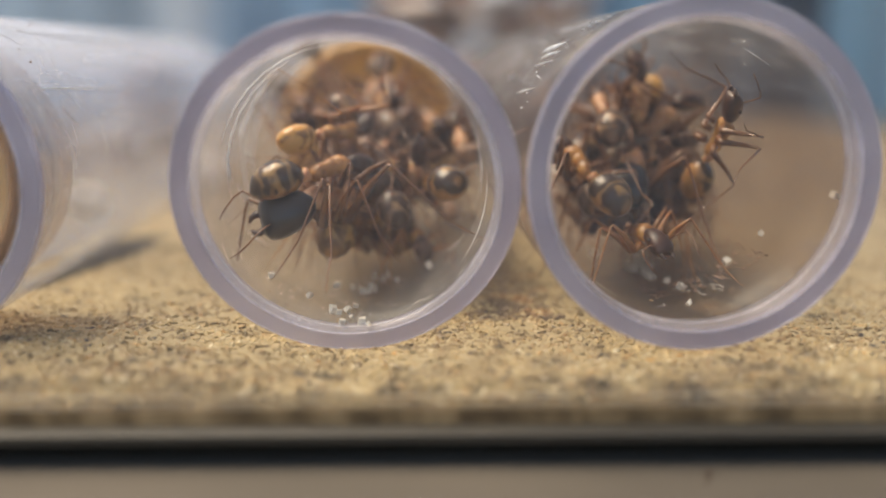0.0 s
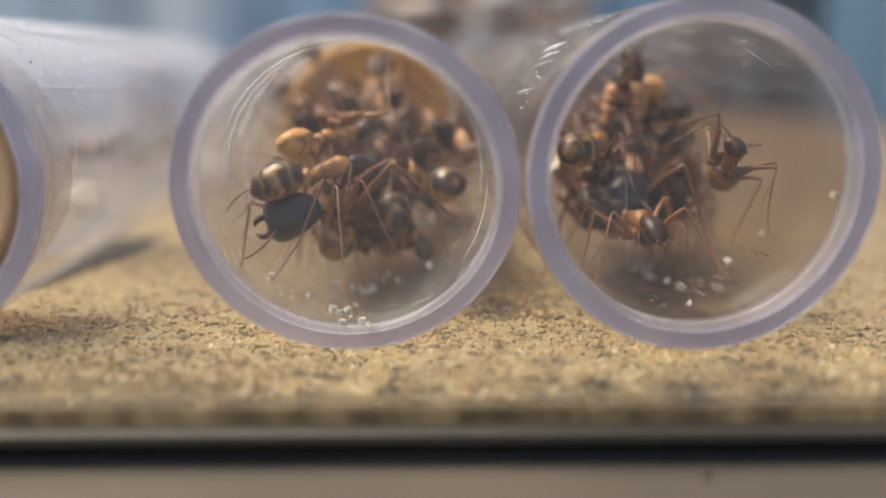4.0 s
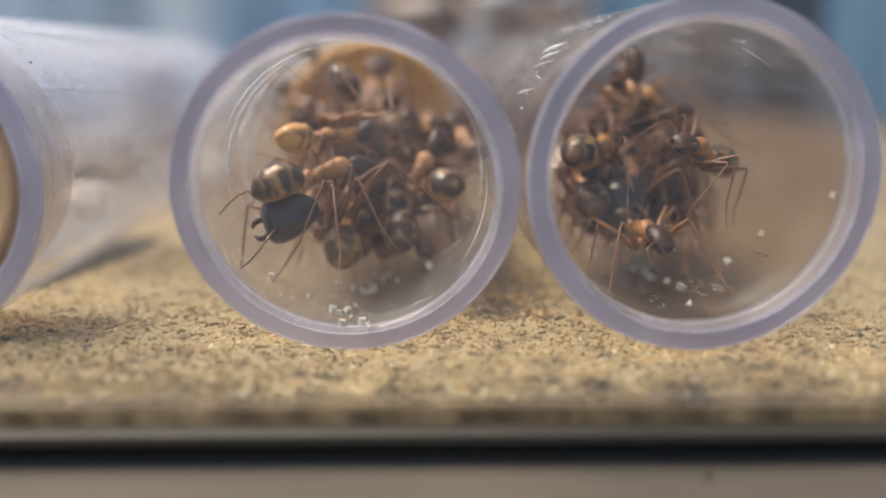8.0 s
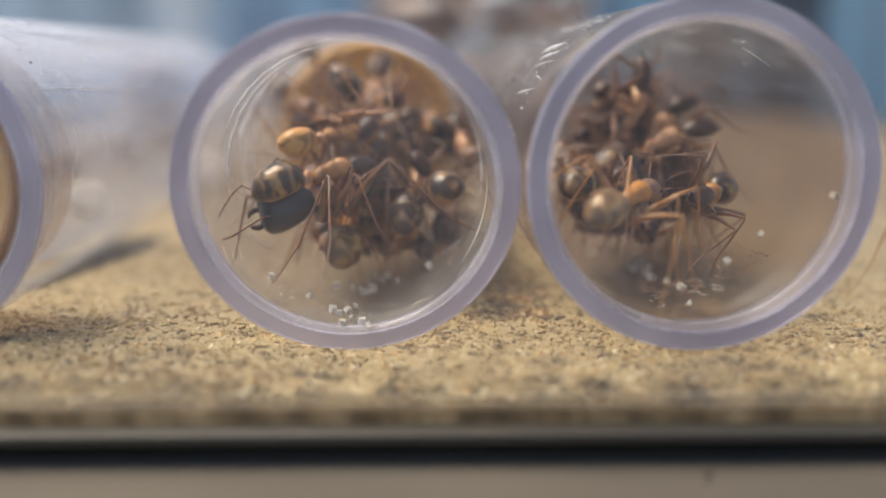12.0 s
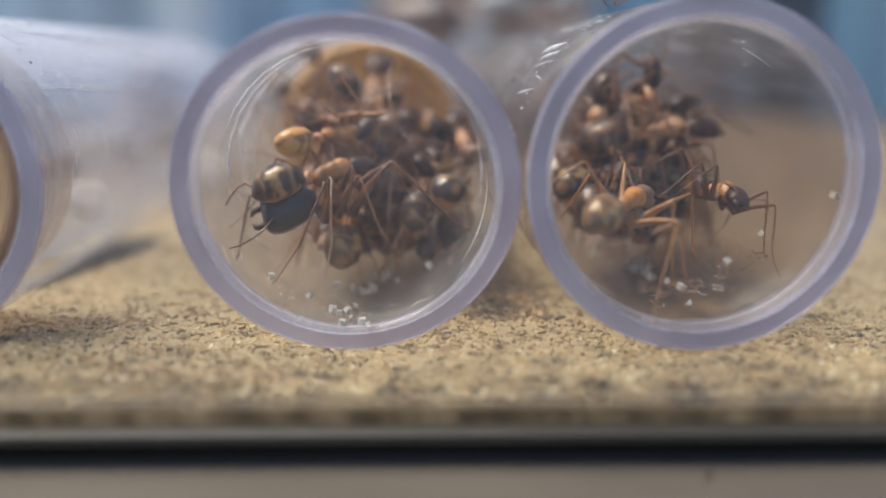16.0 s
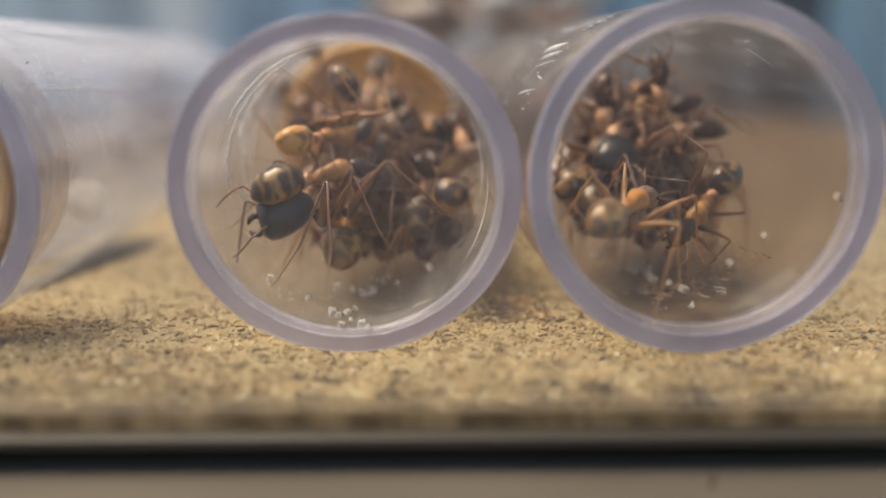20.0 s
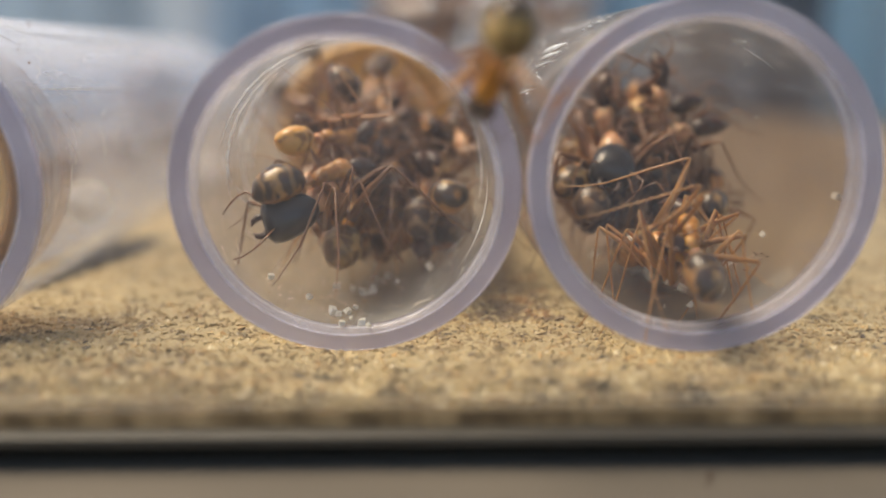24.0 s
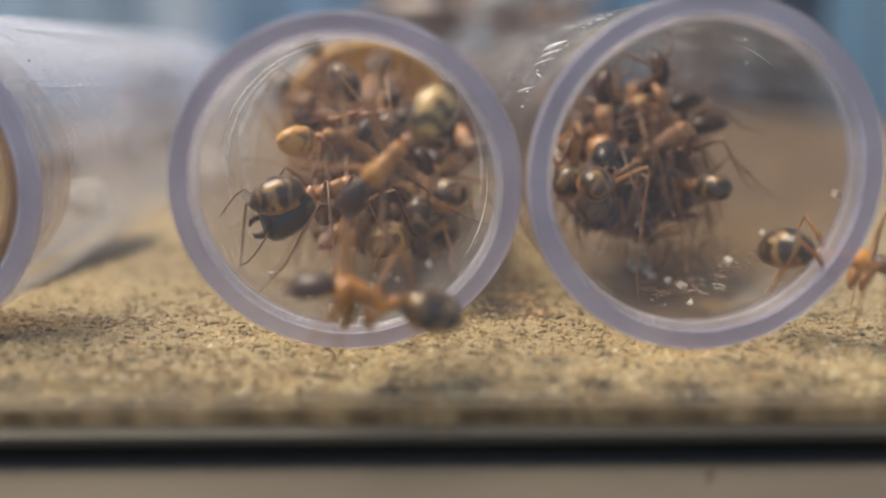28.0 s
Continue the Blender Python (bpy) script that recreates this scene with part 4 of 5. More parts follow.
ant_cd = ant("red", 0.84, mm_pose(-3.84, 17.05, 5.98, 30, -19, -109), 66, WHERE_M)
ant_ce = ant("slim", 0.84, mm_pose(1.30, 18.86, 8.12, -32, -26, -70), 67, WHERE_M)
ant_cf = ant("dark", 0.84, mm_pose(-1.18, 16.19, 4.38, -0, 17, -102), 68, WHERE_M)
ant_cg = ant("red", 0.84, mm_pose(-5.18, 18.75, 8.86, 36, -32, -107), 69, WHERE_M)
ant_ch = ant("red", 0.84, mm_pose(1.79, 17.07, 4.77, -25, 15, -69), 70, WHERE_M)
ant_ci = ant("slim", 0.84, mm_pose(-3.77, 15.19, 3.82, -1, 9, -108), 71, WHERE_M)
ant_cj = ant("dark", 0.86, mm_pose(-2.27, 19.41, 7.30, -18, -30, -142), 72, WHERE_M)
ant_ck = ant("slim", 0.84, mm_pose(14.88, 14.45, 7.06, -2, -19, -130), 73, WHERE_R)
ant_cl = ant("umber", 0.84, mm_pose(13.16, 13.78, 6.70, -2, 12, -123), 74, WHERE_R)
ant_cm = ant("slim", 0.84, mm_pose(14.09, 15.29, 6.54, 1, 12, -81), 75, WHERE_R)
ant_cn = ant("umber", 0.84, mm_pose(12.68, 14.34, 5.69, 0, 9, -84), 76, WHERE_R)
ant_co = ant("dark", 0.84, mm_pose(12.66, 16.55, 7.74, 28, -22, -126), 77, WHERE_R)
ant_cp = ant("umber", 0.84, mm_pose(16.32, 17.17, 7.86, -31, -20, -83), 78, WHERE_R)
ant_cq = ant("slim", 0.84, mm_pose(13.72, 13.30, 3.84, -18, 12, -82), 79, WHERE_R)
ant_cr = ant("dark", 0.86, mm_pose(13.79, 12.97, 7.47, -1, 12, -120), 80, WHERE_R)
ant_cs = ant("dark", 0.86, mm_pose(15.14, 14.46, 6.45, -9, 8, -87), 81, WHERE_R)
ant_ct = ant("dark", 0.86, mm_pose(11.90, 11.78, 5.83, 8, -23, -121), 82, WHERE_R)
ant_cu = ant("umber", 0.86, mm_pose(12.99, 11.75, 3.84, -10, -13, -126), 83, WHERE_R)
ant_cv = ant("dark", 0.86, mm_pose(16.57, 13.91, 4.93, -19, 10, -122), 84, WHERE_R)
ant_cw = ant("umber", 0.86, mm_pose(14.58, 15.89, 10.15, 15, 6, -124), 85, WHERE_R)
ant_cx = ant("dark", 1.00, mm_pose(15.28, 17.96, 7.15, -24, -60, 178), 86, WHERE_R)
ant_cy = ant("umber", 0.86, mm_pose(16.58, 17.40, 7.76, -19, 13, -86), 87, WHERE_R)
ant_cz = ant("gold", 0.81, mm_pose(4.78, 2.80, 20.76, -92, -9, 100), 88, WHERE_S)
ant_da = ant("gold", 0.84, mm_pose(15.03, 16.13, 10.29, -35, 32, 84), 89, WHERE_R)
ant_db = ant("honey", 0.85, mm_pose(-4.25, 21.23, 5.02, -11, -3, 146), 90, WHERE_M)
ant_dc = ant("slim", 0.86, mm_pose(13.19, 11.42, 3.57, -29, -10, -83), 91, WHERE_R)
ant_dd = ant("umber", 0.84, mm_pose(16.25, 15.37, 4.64, -47, 6, -85), 92, WHERE_R)
ant_de = ant("slim", 0.84, mm_pose(0.38, 12.27, 3.05, -26, 5, -75), 93, WHERE_M)
ant_df = ant("red", 0.84, mm_pose(-3.45, 12.30, 3.14, 9, -3, -104), 94, WHERE_M)
ant_dg = ant("slim", 0.84, mm_pose(-4.96, 16.15, 8.63, -146, -17, -104), 95, WHERE_M)
ant_dh = ant("walker", 0.81, mm_pose(26.45, -5.03, 5.68, 0, 8, 81), 96, WHERE_S, plump=0.84)
ant_di = ant("walker", 0.92, mm_pose(32.86, -4.90, 1.22, -18, 0, 178), 97, WHERE_S, plump=0.84)
ant_dj = ant("red", 0.84, mm_pose(-5.64, 23.73, 12.82, 129, 51, 50), 98, WHERE_M)
ant_dn = ant("red", 0.84, mm_pose(-1.97, 24.27, 11.69, -6, 29, -96), 102, WHERE_M)
ant_do = ant("umber", 0.84, mm_pose(-7.53, 23.63, 10.67, 14, 27, -44), 103, WHERE_M)
ant_dp = ant("umber", 0.84, mm_pose(-1.03, 25.16, 11.94, 23, 31, -76), 104, WHERE_M)

def sway(a, seed):
    """A resting ant shifts a little, and feels about with its antennae."""
    rng = random.Random(seed)
    m = a.matrix_basis.copy()
    base = Matrix.LocRotScale(m.translation, m.to_quaternion(), None)
    rows = [(28.0 * k / 14, base @ mm_pose(*(rng.uniform(-0.12, 0.12) for _ in range(3)), *(rng.uniform(-3, 3) for _ in range(3)))) for k in range(15)]
    walk(a, rows)
    feel(a, rng)


def feel(a, rng):
    for o in a.children_recursive:
        if o.name.startswith("antenna"):
            m = o.matrix_basis.copy()
            walk(o, [(28.0 * k / 28, m @ pose(0, 0, 0, rng.uniform(-12, 12), rng.uniform(-12, 12), rng.uniform(-14, 14))) for k in range(29)])


def step(a, spans):
    """Swing the legs in two sets of three while the ant walks. Spans: start and end seconds."""
    legs = [o for o in a.children if o.name.startswith("leg")]
    for k, o in enumerate(legs):
        m = o.matrix_basis.copy()
        side = 1 if k < 3 else -1
        phase = 1 if (k + (k >= 3)) % 2 == 0 else -1
        rows = [(0.0, m)]
        for t0, t1 in spans:
            n = max(2, round((t1 - t0) / 0.13))
            for j in range(n + 1):
                swing = 15 * phase * (1 if j % 2 else -1) * side
                rows.append((t0 + (t1 - t0) * j / n, m @ pose(0, 0, 0, 0, 0, swing)))
        rows = [r for i, r in enumerate(rows) if i == 0 or r[0] > rows[i - 1][0] + 0.04]
        if rows[-1][0] < 28.0:
            rows.append((28.0, m))
        walk(o, rows)
    feel(a, random.Random(7))



def motions():
    sway(ant_aa, 0)
    walk(ant_ab, [
        (0.00, mm_pose(-4.74, 7.09, 7.23, 9, -5, 38)),
        (24.00, mm_pose(-4.63, 7.09, 7.05, 9, -5, 38)),
        (25.00, mm_pose(-4.78, 6.47, 7.15, 13, -5, 29)),
        (26.00, mm_pose(-4.65, 5.44, 7.61, 19, 0, 10)),
        (26.50, mm_pose(-5.31, 4.42, 7.19, 17, 34, -10)),
        (27.00, mm_pose(-6.31, 3.64, 7.24, -18, 64, -48)),
        (27.50, mm_pose(-6.17, 3.64, 7.22, -21, 65, -52)),
        (27.75, mm_pose(-5.29, 4.94, 6.74, 16, 36, 3)),
        (28.00, mm_pose(-4.40, 6.24, 6.27, 16, -1, 29)),
    ])
    sway(ant_ac, 2)
    walk(ant_ad, [
        (0.00, mm_pose(1.72, 10.23, 6.19, 1, 8, 110)),
        (12.00, mm_pose(1.54, 10.23, 5.94, 1, 8, 110)),
        (20.00, mm_pose(1.83, 10.25, 5.56, 2, 9, 108)),
        (28.00, mm_pose(1.61, 10.19, 5.41, 1, 9, 112)),
    ])
    walk(ant_ae, [
        (0.00, mm_pose(0.07, 11.70, 5.57, -169, -66, -41)),
        (5.50, mm_pose(-0.30, 11.52, 5.65, 170, -60, -23)),
        (5.88, mm_pose(-0.43, 11.44, 6.11, 117, -51, 0)),
        (6.25, mm_pose(-0.56, 11.36, 6.56, 80, -36, 4)),
        (6.62, mm_pose(-0.70, 11.27, 7.01, 49, -21, -3)),
        (7.00, mm_pose(-0.83, 11.19, 7.47, 19, -12, -16)),
        (7.67, mm_pose(0.04, 11.17, 6.71, 48, -36, 15)),
        (8.33, mm_pose(0.90, 11.15, 5.95, 69, -70, 40)),
        (9.00, mm_pose(1.77, 11.12, 5.19, -85, -73, -125)),
        (12.00, mm_pose(1.86, 11.85, 4.92, -76, -63, -134)),
        (15.00, mm_pose(2.06, 11.85, 4.79, -76, -63, -134)),
        (28.00, mm_pose(1.87, 11.84, 4.93, -83, -66, -127)),
    ])
    walk(ant_af, [
        (0.00, mm_pose(-3.49, 10.74, 4.38, 28, -23, 81)),
        (5.00, mm_pose(-3.31, 10.74, 4.15, 28, -23, 81)),
        (7.00, mm_pose(-3.14, 10.45, 3.91, 27, -24, 84)),
        (24.00, mm_pose(-3.20, 10.45, 3.97, 27, -24, 84)),
        (25.00, mm_pose(-3.27, 10.34, 4.34, 29, -28, 80)),
        (25.50, mm_pose(-2.79, 10.19, 3.22, 4, -5, 77)),
        (26.00, mm_pose(-1.43, 9.41, 2.76, 8, 2, 63)),
        (26.50, mm_pose(-0.58, 8.84, 3.99, 12, -7, 49)),
        (27.00, mm_pose(0.14, 8.47, 4.15, 14, -23, 40)),
        (27.50, mm_pose(0.28, 8.57, 4.16, 13, -20, 43)),
        (28.00, mm_pose(-0.16, 9.32, 3.54, 6, -1, 70)),
    ])
    walk(ant_ag, [
        (0.00, mm_pose(-0.99, 10.03, 5.65, 20, -17, 103)),
        (5.80, mm_pose(-0.99, 10.03, 5.52, 20, -17, 103)),
        (7.00, mm_pose(-0.44, 9.91, 4.42, 25, -29, 91)),
        (8.50, mm_pose(0.26, 10.29, 5.20, 30, -33, 79)),
        (12.00, mm_pose(0.53, 10.78, 5.75, 31, -32, 75)),
        (15.00, mm_pose(1.15, 10.67, 6.09, 32, -37, 73)),
        (20.00, mm_pose(1.23, 10.68, 5.85, 31, -38, 76)),
        (28.00, mm_pose(1.29, 10.68, 5.79, 31, -38, 76)),
    ])
    walk(ant_ah, [
        (0.00, mm_pose(-2.77, 14.96, 8.37, 25, 65, -3)),
        (3.50, mm_pose(-2.83, 14.96, 8.78, 25, 65, -3)),
        (5.50, mm_pose(-2.68, 13.96, 9.91, 25, 65, -3)),
        (8.00, mm_pose(-2.64, 13.88, 10.14, 21, 65, -7)),
        (28.00, mm_pose(-2.64, 13.88, 10.08, 21, 65, -7)),
    ])
    sway(ant_ai, 8)
    sway(ant_aj, 9)
    sway(ant_ak, 10)
    sway(ant_al, 11)
    sway(ant_am, 12)
    sway(ant_an, 13)
    sway(ant_ao, 14)
    sway(ant_ap, 15)
    sway(ant_aq, 16)
    sway(ant_ar, 17)
    sway(ant_as, 18)
    walk(ant_at, [
        (0.00, mm_pose(14.01, 12.93, 9.65, -17, -85, 166)),
        (5.00, mm_pose(13.81, 12.93, 9.78, -17, -85, 166)),
        (7.00, mm_pose(13.44, 12.94, 9.84, -1, -88, 149)),
        (8.50, mm_pose(13.03, 13.00, 9.68, 147, -75, 0)),
        (12.00, mm_pose(13.31, 13.00, 9.29, 147, -75, 0)),
        (15.00, mm_pose(13.93, 12.98, 9.31, 146, -78, 2)),
        (18.00, mm_pose(14.68, 12.95, 9.45, 136, -86, 12)),
        (28.00, mm_pose(14.89, 12.95, 9.39, 136, -86, 12)),
    ])
    walk(ant_au, [
        (0.00, mm_pose(16.77, 7.87, 8.28, -86, -59, -68)),
        (1.00, mm_pose(17.03, 7.41, 8.83, -30, -24, -77)),
        (2.00, mm_pose(17.58, 7.47, 7.37, -37, -30, -88)),
        (3.00, mm_pose(17.60, 7.40, 7.32, -36, -23, -102)),
        (3.50, mm_pose(17.60, 7.40, 7.39, -36, -23, -102)),
        (5.50, mm_pose(17.58, 7.46, 8.13, -37, -26, -104)),
        (6.00, mm_pose(17.57, 7.44, 8.21, -37, -25, -104)),
        (6.50, mm_pose(17.15, 7.67, 8.55, -39, -29, -117)),
        (7.00, mm_pose(16.71, 8.05, 8.86, -37, -32, -133)),
        (8.00, mm_pose(16.59, 7.80, 8.07, -34, -16, -131)),
        (8.25, mm_pose(17.06, 10.75, 7.69, -7, -26, 168)),
        (8.50, mm_pose(16.71, 11.16, 7.56, 16, -10, 111)),
        (9.50, mm_pose(16.80, 11.17, 7.58, 9, -4, 111)),
        (9.80, mm_pose(16.63, 9.15, 7.32, -22, -28, 171)),
        (10.10, mm_pose(16.47, 7.13, 7.06, -58, -12, -125)),
        (10.50, mm_pose(16.32, 6.49, 5.76, -59, 11, -119)),
        (11.00, mm_pose(16.59, 6.39, 6.49, -59, -1, -116)),
        (12.00, mm_pose(16.57, 6.46, 6.24, -59, -2, -119)),
        (12.50, mm_pose(16.61, 6.49, 6.24, -59, -2, -121)),
        (14.50, mm_pose(15.97, 6.64, 6.31, -58, -6, -127)),
        (15.00, mm_pose(16.27, 6.18, 6.44, -27, -7, -87)),
        (15.50, mm_pose(16.29, 6.19, 6.28, -26, -6, -84)),
        (16.00, mm_pose(16.52, 6.17, 6.31, -26, -1, -86)),
        (17.00, mm_pose(16.79, 6.31, 6.20, -57, 10, -109)),
        (18.00, mm_pose(16.64, 6.58, 5.91, -60, 17, -121)),
        (19.00, mm_pose(16.32, 6.89, 5.79, -65, 29, -128)),
        (20.00, mm_pose(16.34, 7.10, 5.84, -68, 30, -137)),
        (21.30, mm_pose(16.72, 6.44, 6.39, -58, 13, -115)),
        (21.63, mm_pose(17.19, 8.18, 6.14, -29, 56, -64)),
        (21.97, mm_pose(17.65, 9.91, 5.89, 48, 43, 31)),
        (22.30, mm_pose(18.12, 11.65, 5.64, 58, -5, 67)),
        (23.50, mm_pose(18.02, 11.16, 5.55, 57, -12, 71)),
        (24.60, mm_pose(18.05, 11.16, 5.62, 57, -11, 70)),
        (25.50, mm_pose(18.01, 11.15, 5.70, 49, -5, 67)),
        (26.00, mm_pose(17.20, 10.83, 5.97, -1, 6, 91)),
        (27.00, mm_pose(17.30, 10.70, 5.75, -7, 13, 106)),
        (28.00, mm_pose(16.60, 10.71, 6.01, -7, 2, 109)),
    ])
    walk(ant_av, [
        (0.00, mm_pose(13.83, 12.44, 7.67, -5, 19, -110)),
        (3.00, mm_pose(13.85, 12.44, 7.35, -5, 19, -110)),
        (7.00, mm_pose(13.58, 12.94, 7.13, -5, 19, -110)),
        (10.00, mm_pose(13.71, 12.48, 7.03, -4, 22, -105)),
        (12.00, mm_pose(13.93, 14.98, 8.18, -4, 22, -105)),
        (15.00, mm_pose(13.77, 15.48, 8.29, -4, 22, -105)),
        (19.00, mm_pose(13.26, 14.48, 8.90, -4, 22, -105)),
        (21.00, mm_pose(12.52, 13.63, 9.49, -2, 18, -100)),
        (23.50, mm_pose(12.19, 12.17, 8.69, -2, 16, -100)),
        (24.50, mm_pose(12.10, 12.17, 8.44, -2, 16, -100)),
        (25.50, mm_pose(10.84, 10.25, 7.29, -19, 12, -83)),
        (26.20, mm_pose(11.30, 14.34, 8.08, -19, 6, -84)),
        (28.00, mm_pose(11.38, 14.32, 8.00, -19, 7, -83)),
    ])
    walk(ant_aw, [
        (0.00, mm_pose(12.36, 6.71, 4.07, 5, 1, -78)),
        (1.00, mm_pose(12.44, 6.71, 4.27, 5, 1, -78)),
        (2.00, mm_pose(12.26, 6.71, 4.14, 5, 1, -78)),
        (3.00, mm_pose(12.05, 6.70, 4.87, 4, 1, -79)),
        (6.00, mm_pose(12.43, 6.71, 4.47, 5, 1, -78)),
        (8.50, mm_pose(12.44, 6.71, 4.28, 5, 1, -78)),
        (9.00, mm_pose(13.02, 6.67, 4.44, 16, -2, -35)),
        (9.50, mm_pose(12.95, 4.62, 4.62, 16, -3, -36)),
        (9.75, mm_pose(13.45, 1.83, 4.40, 8, -4, -68)),
        (10.00, mm_pose(14.49, -0.31, 3.79, 3, 6, -83)),
        (10.20, mm_pose(18.36, 0.24, 3.10, 2, 3, -61)),
        (10.30, mm_pose(18.93, -0.22, 3.54, 2, -9, -57)),
        (10.45, mm_pose(22.32, 0.06, 3.10, 1, -14, -69)),
        (10.70, mm_pose(27.02, 0.09, 3.05, 1, -14, -70)),
        (28.00, mm_pose(29.40, 0.26, 2.99, 0, -15, -84)),
    ])
    step(ant_aw, [(9.2, 10.8)])
    walk(ant_ax, [
        (0.00, mm_pose(14.75, 17.76, 5.39, 22, -32, -19)),
        (28.00, mm_pose(14.75, 17.76, 5.39, 22, -32, -19)),
    ])
    walk(ant_ay, [
        (0.00, mm_pose(10.01, 7.85, 7.10, 11, -28, 120)),
        (1.00, mm_pose(8.69, 8.40, 7.38, 2, -12, 126)),
        (2.00, mm_pose(10.39, 9.16, 7.81, 8, -3, 64)),
        (3.50, mm_pose(10.36, 9.14, 8.33, 8, -1, 62)),
        (7.00, mm_pose(10.51, 9.50, 8.54, 10, -5, 56)),
        (8.50, mm_pose(10.80, 9.62, 7.79, 8, 1, 61)),
        (9.60, mm_pose(10.64, 9.18, 6.67, 8, 2, 64)),
        (12.00, mm_pose(10.59, 9.62, 6.41, 8, 1, 61)),
        (15.00, mm_pose(10.87, 10.86, 6.42, 11, -4, 50)),
        (28.00, mm_pose(10.81, 10.86, 6.58, 11, -4, 50)),
    ])
    walk(ant_az, [
        (0.00, mm_pose(14.49, 13.41, 8.61, 14, -38, 13)),
        (2.00, mm_pose(14.38, 13.36, 8.26, 13, -42, 15)),
        (5.00, mm_pose(14.43, 14.31, 7.37, 13, -47, 18)),
        (9.00, mm_pose(14.70, 14.31, 7.54, 13, -47, 18)),
        (12.00, mm_pose(14.72, 13.30, 8.00, 12, -49, 19)),
        (28.00, mm_pose(14.89, 13.30, 8.06, 12, -49, 19)),
    ])
    walk(ant_ba, [
        (0.00, mm_pose(13.26, 13.74, 7.97, 18, -9, 5)),
        (3.00, mm_pose(13.19, 14.13, 7.58, 19, -19, 7)),
        (9.00, mm_pose(13.94, 13.13, 7.66, 19, -19, 7)),
        (12.00, mm_pose(14.30, 12.07, 7.87, 18, -23, 8)),
        (15.00, mm_pose(14.30, 12.24, 8.95, 18, -9, 5)),
        (17.00, mm_pose(14.30, 12.29, 8.77, 18, -5, 4)),
        (21.00, mm_pose(14.53, 12.15, 8.30, 18, -17, 6)),
        (28.00, mm_pose(14.77, 12.07, 8.06, 18, -23, 8)),
    ])
    sway(ant_bb, 27)
    sway(ant_bc, 28)
    sway(ant_bd, 29)
    sway(ant_be, 30)
    sway(ant_bf, 31)
    sway(ant_bg, 32)
    sway(ant_bh, 33)
    sway(ant_bi, 34)
    sway(ant_bj, 35)
    walk(ant_bk, [
        (0.00, mm_pose(5.10, -7.29, 19.96, 179, 14, 81)),
        (9.00, mm_pose(5.15, -7.22, 18.03, 179, 18, 81)),
        (9.60, mm_pose(5.06, -7.16, 15.75, 177, 21, 81)),
        (10.20, mm_pose(5.51, -7.04, 16.10, 145, 16, 68)),
        (10.30, mm_pose(6.18, -5.10, 15.44, -174, 29, 68)),
        (10.40, mm_pose(6.85, -3.16, 14.78, -127, 39, 80)),
        (10.60, mm_pose(7.53, -3.17, 13.05, -129, 39, 77)),
        (10.80, mm_pose(8.35, -3.15, 10.44, -133, 45, 75)),
        (11.00, mm_pose(9.26, -2.56, 7.39, -132, 46, 76)),
        (11.15, mm_pose(9.51, -1.22, 6.96, -59, 34, 84)),
        (11.30, mm_pose(9.76, 0.13, 6.54, 5, 24, 75)),
        (12.00, mm_pose(10.29, -0.02, 6.72, 28, -4, 54)),
        (15.00, mm_pose(10.32, 0.95, 6.37, 28, -3, 55)),
        (20.00, mm_pose(10.38, 0.92, 6.25, 28, -5, 56)),
        (22.50, mm_pose(10.68, 1.90, 6.10, 28, -5, 56)),
        (22.83, mm_pose(10.59, 5.47, 6.47, 30, 6, 9)),
        (23.17, mm_pose(10.50, 9.05, 6.84, 22, 15, -39)),
        (23.50, mm_pose(10.41, 12.62, 7.21, 10, 15, -89)),
        (28.00, mm_pose(10.41, 12.62, 7.21, 10, 15, -89)),
    ])
    step(ant_bk, [(9.0, 11.4)])
    walk(ant_bl, [
        (0.00, mm_pose(2.29, -7.28, 20.11, -164, 17, 94)),
        (22.50, mm_pose(2.31, -7.19, 18.19, -164, 21, 95)),
        (23.50, mm_pose(2.96, -7.70, 15.50, -163, 21, 93)),
        (24.00, mm_pose(3.52, -7.26, 13.00, -156, 34, 99)),
        (24.40, mm_pose(2.00, -5.81, 10.45, -118, 34, 129)),
        (24.70, mm_pose(0.00, -5.46, 9.17, -117, 26, 122)),
        (25.00, mm_pose(0.26, -4.80, 8.98, -120, 32, 125)),
        (25.40, mm_pose(0.07, -3.73, 9.71, -109, 41, 147)),
        (27.00, mm_pose(-0.09, -3.14, 9.92, -103, 41, 156)),
        (28.00, mm_pose(-0.15, -2.10, 9.37, -88, 47, 178)),
    ])
    step(ant_bl, [(22.8, 25.4)])
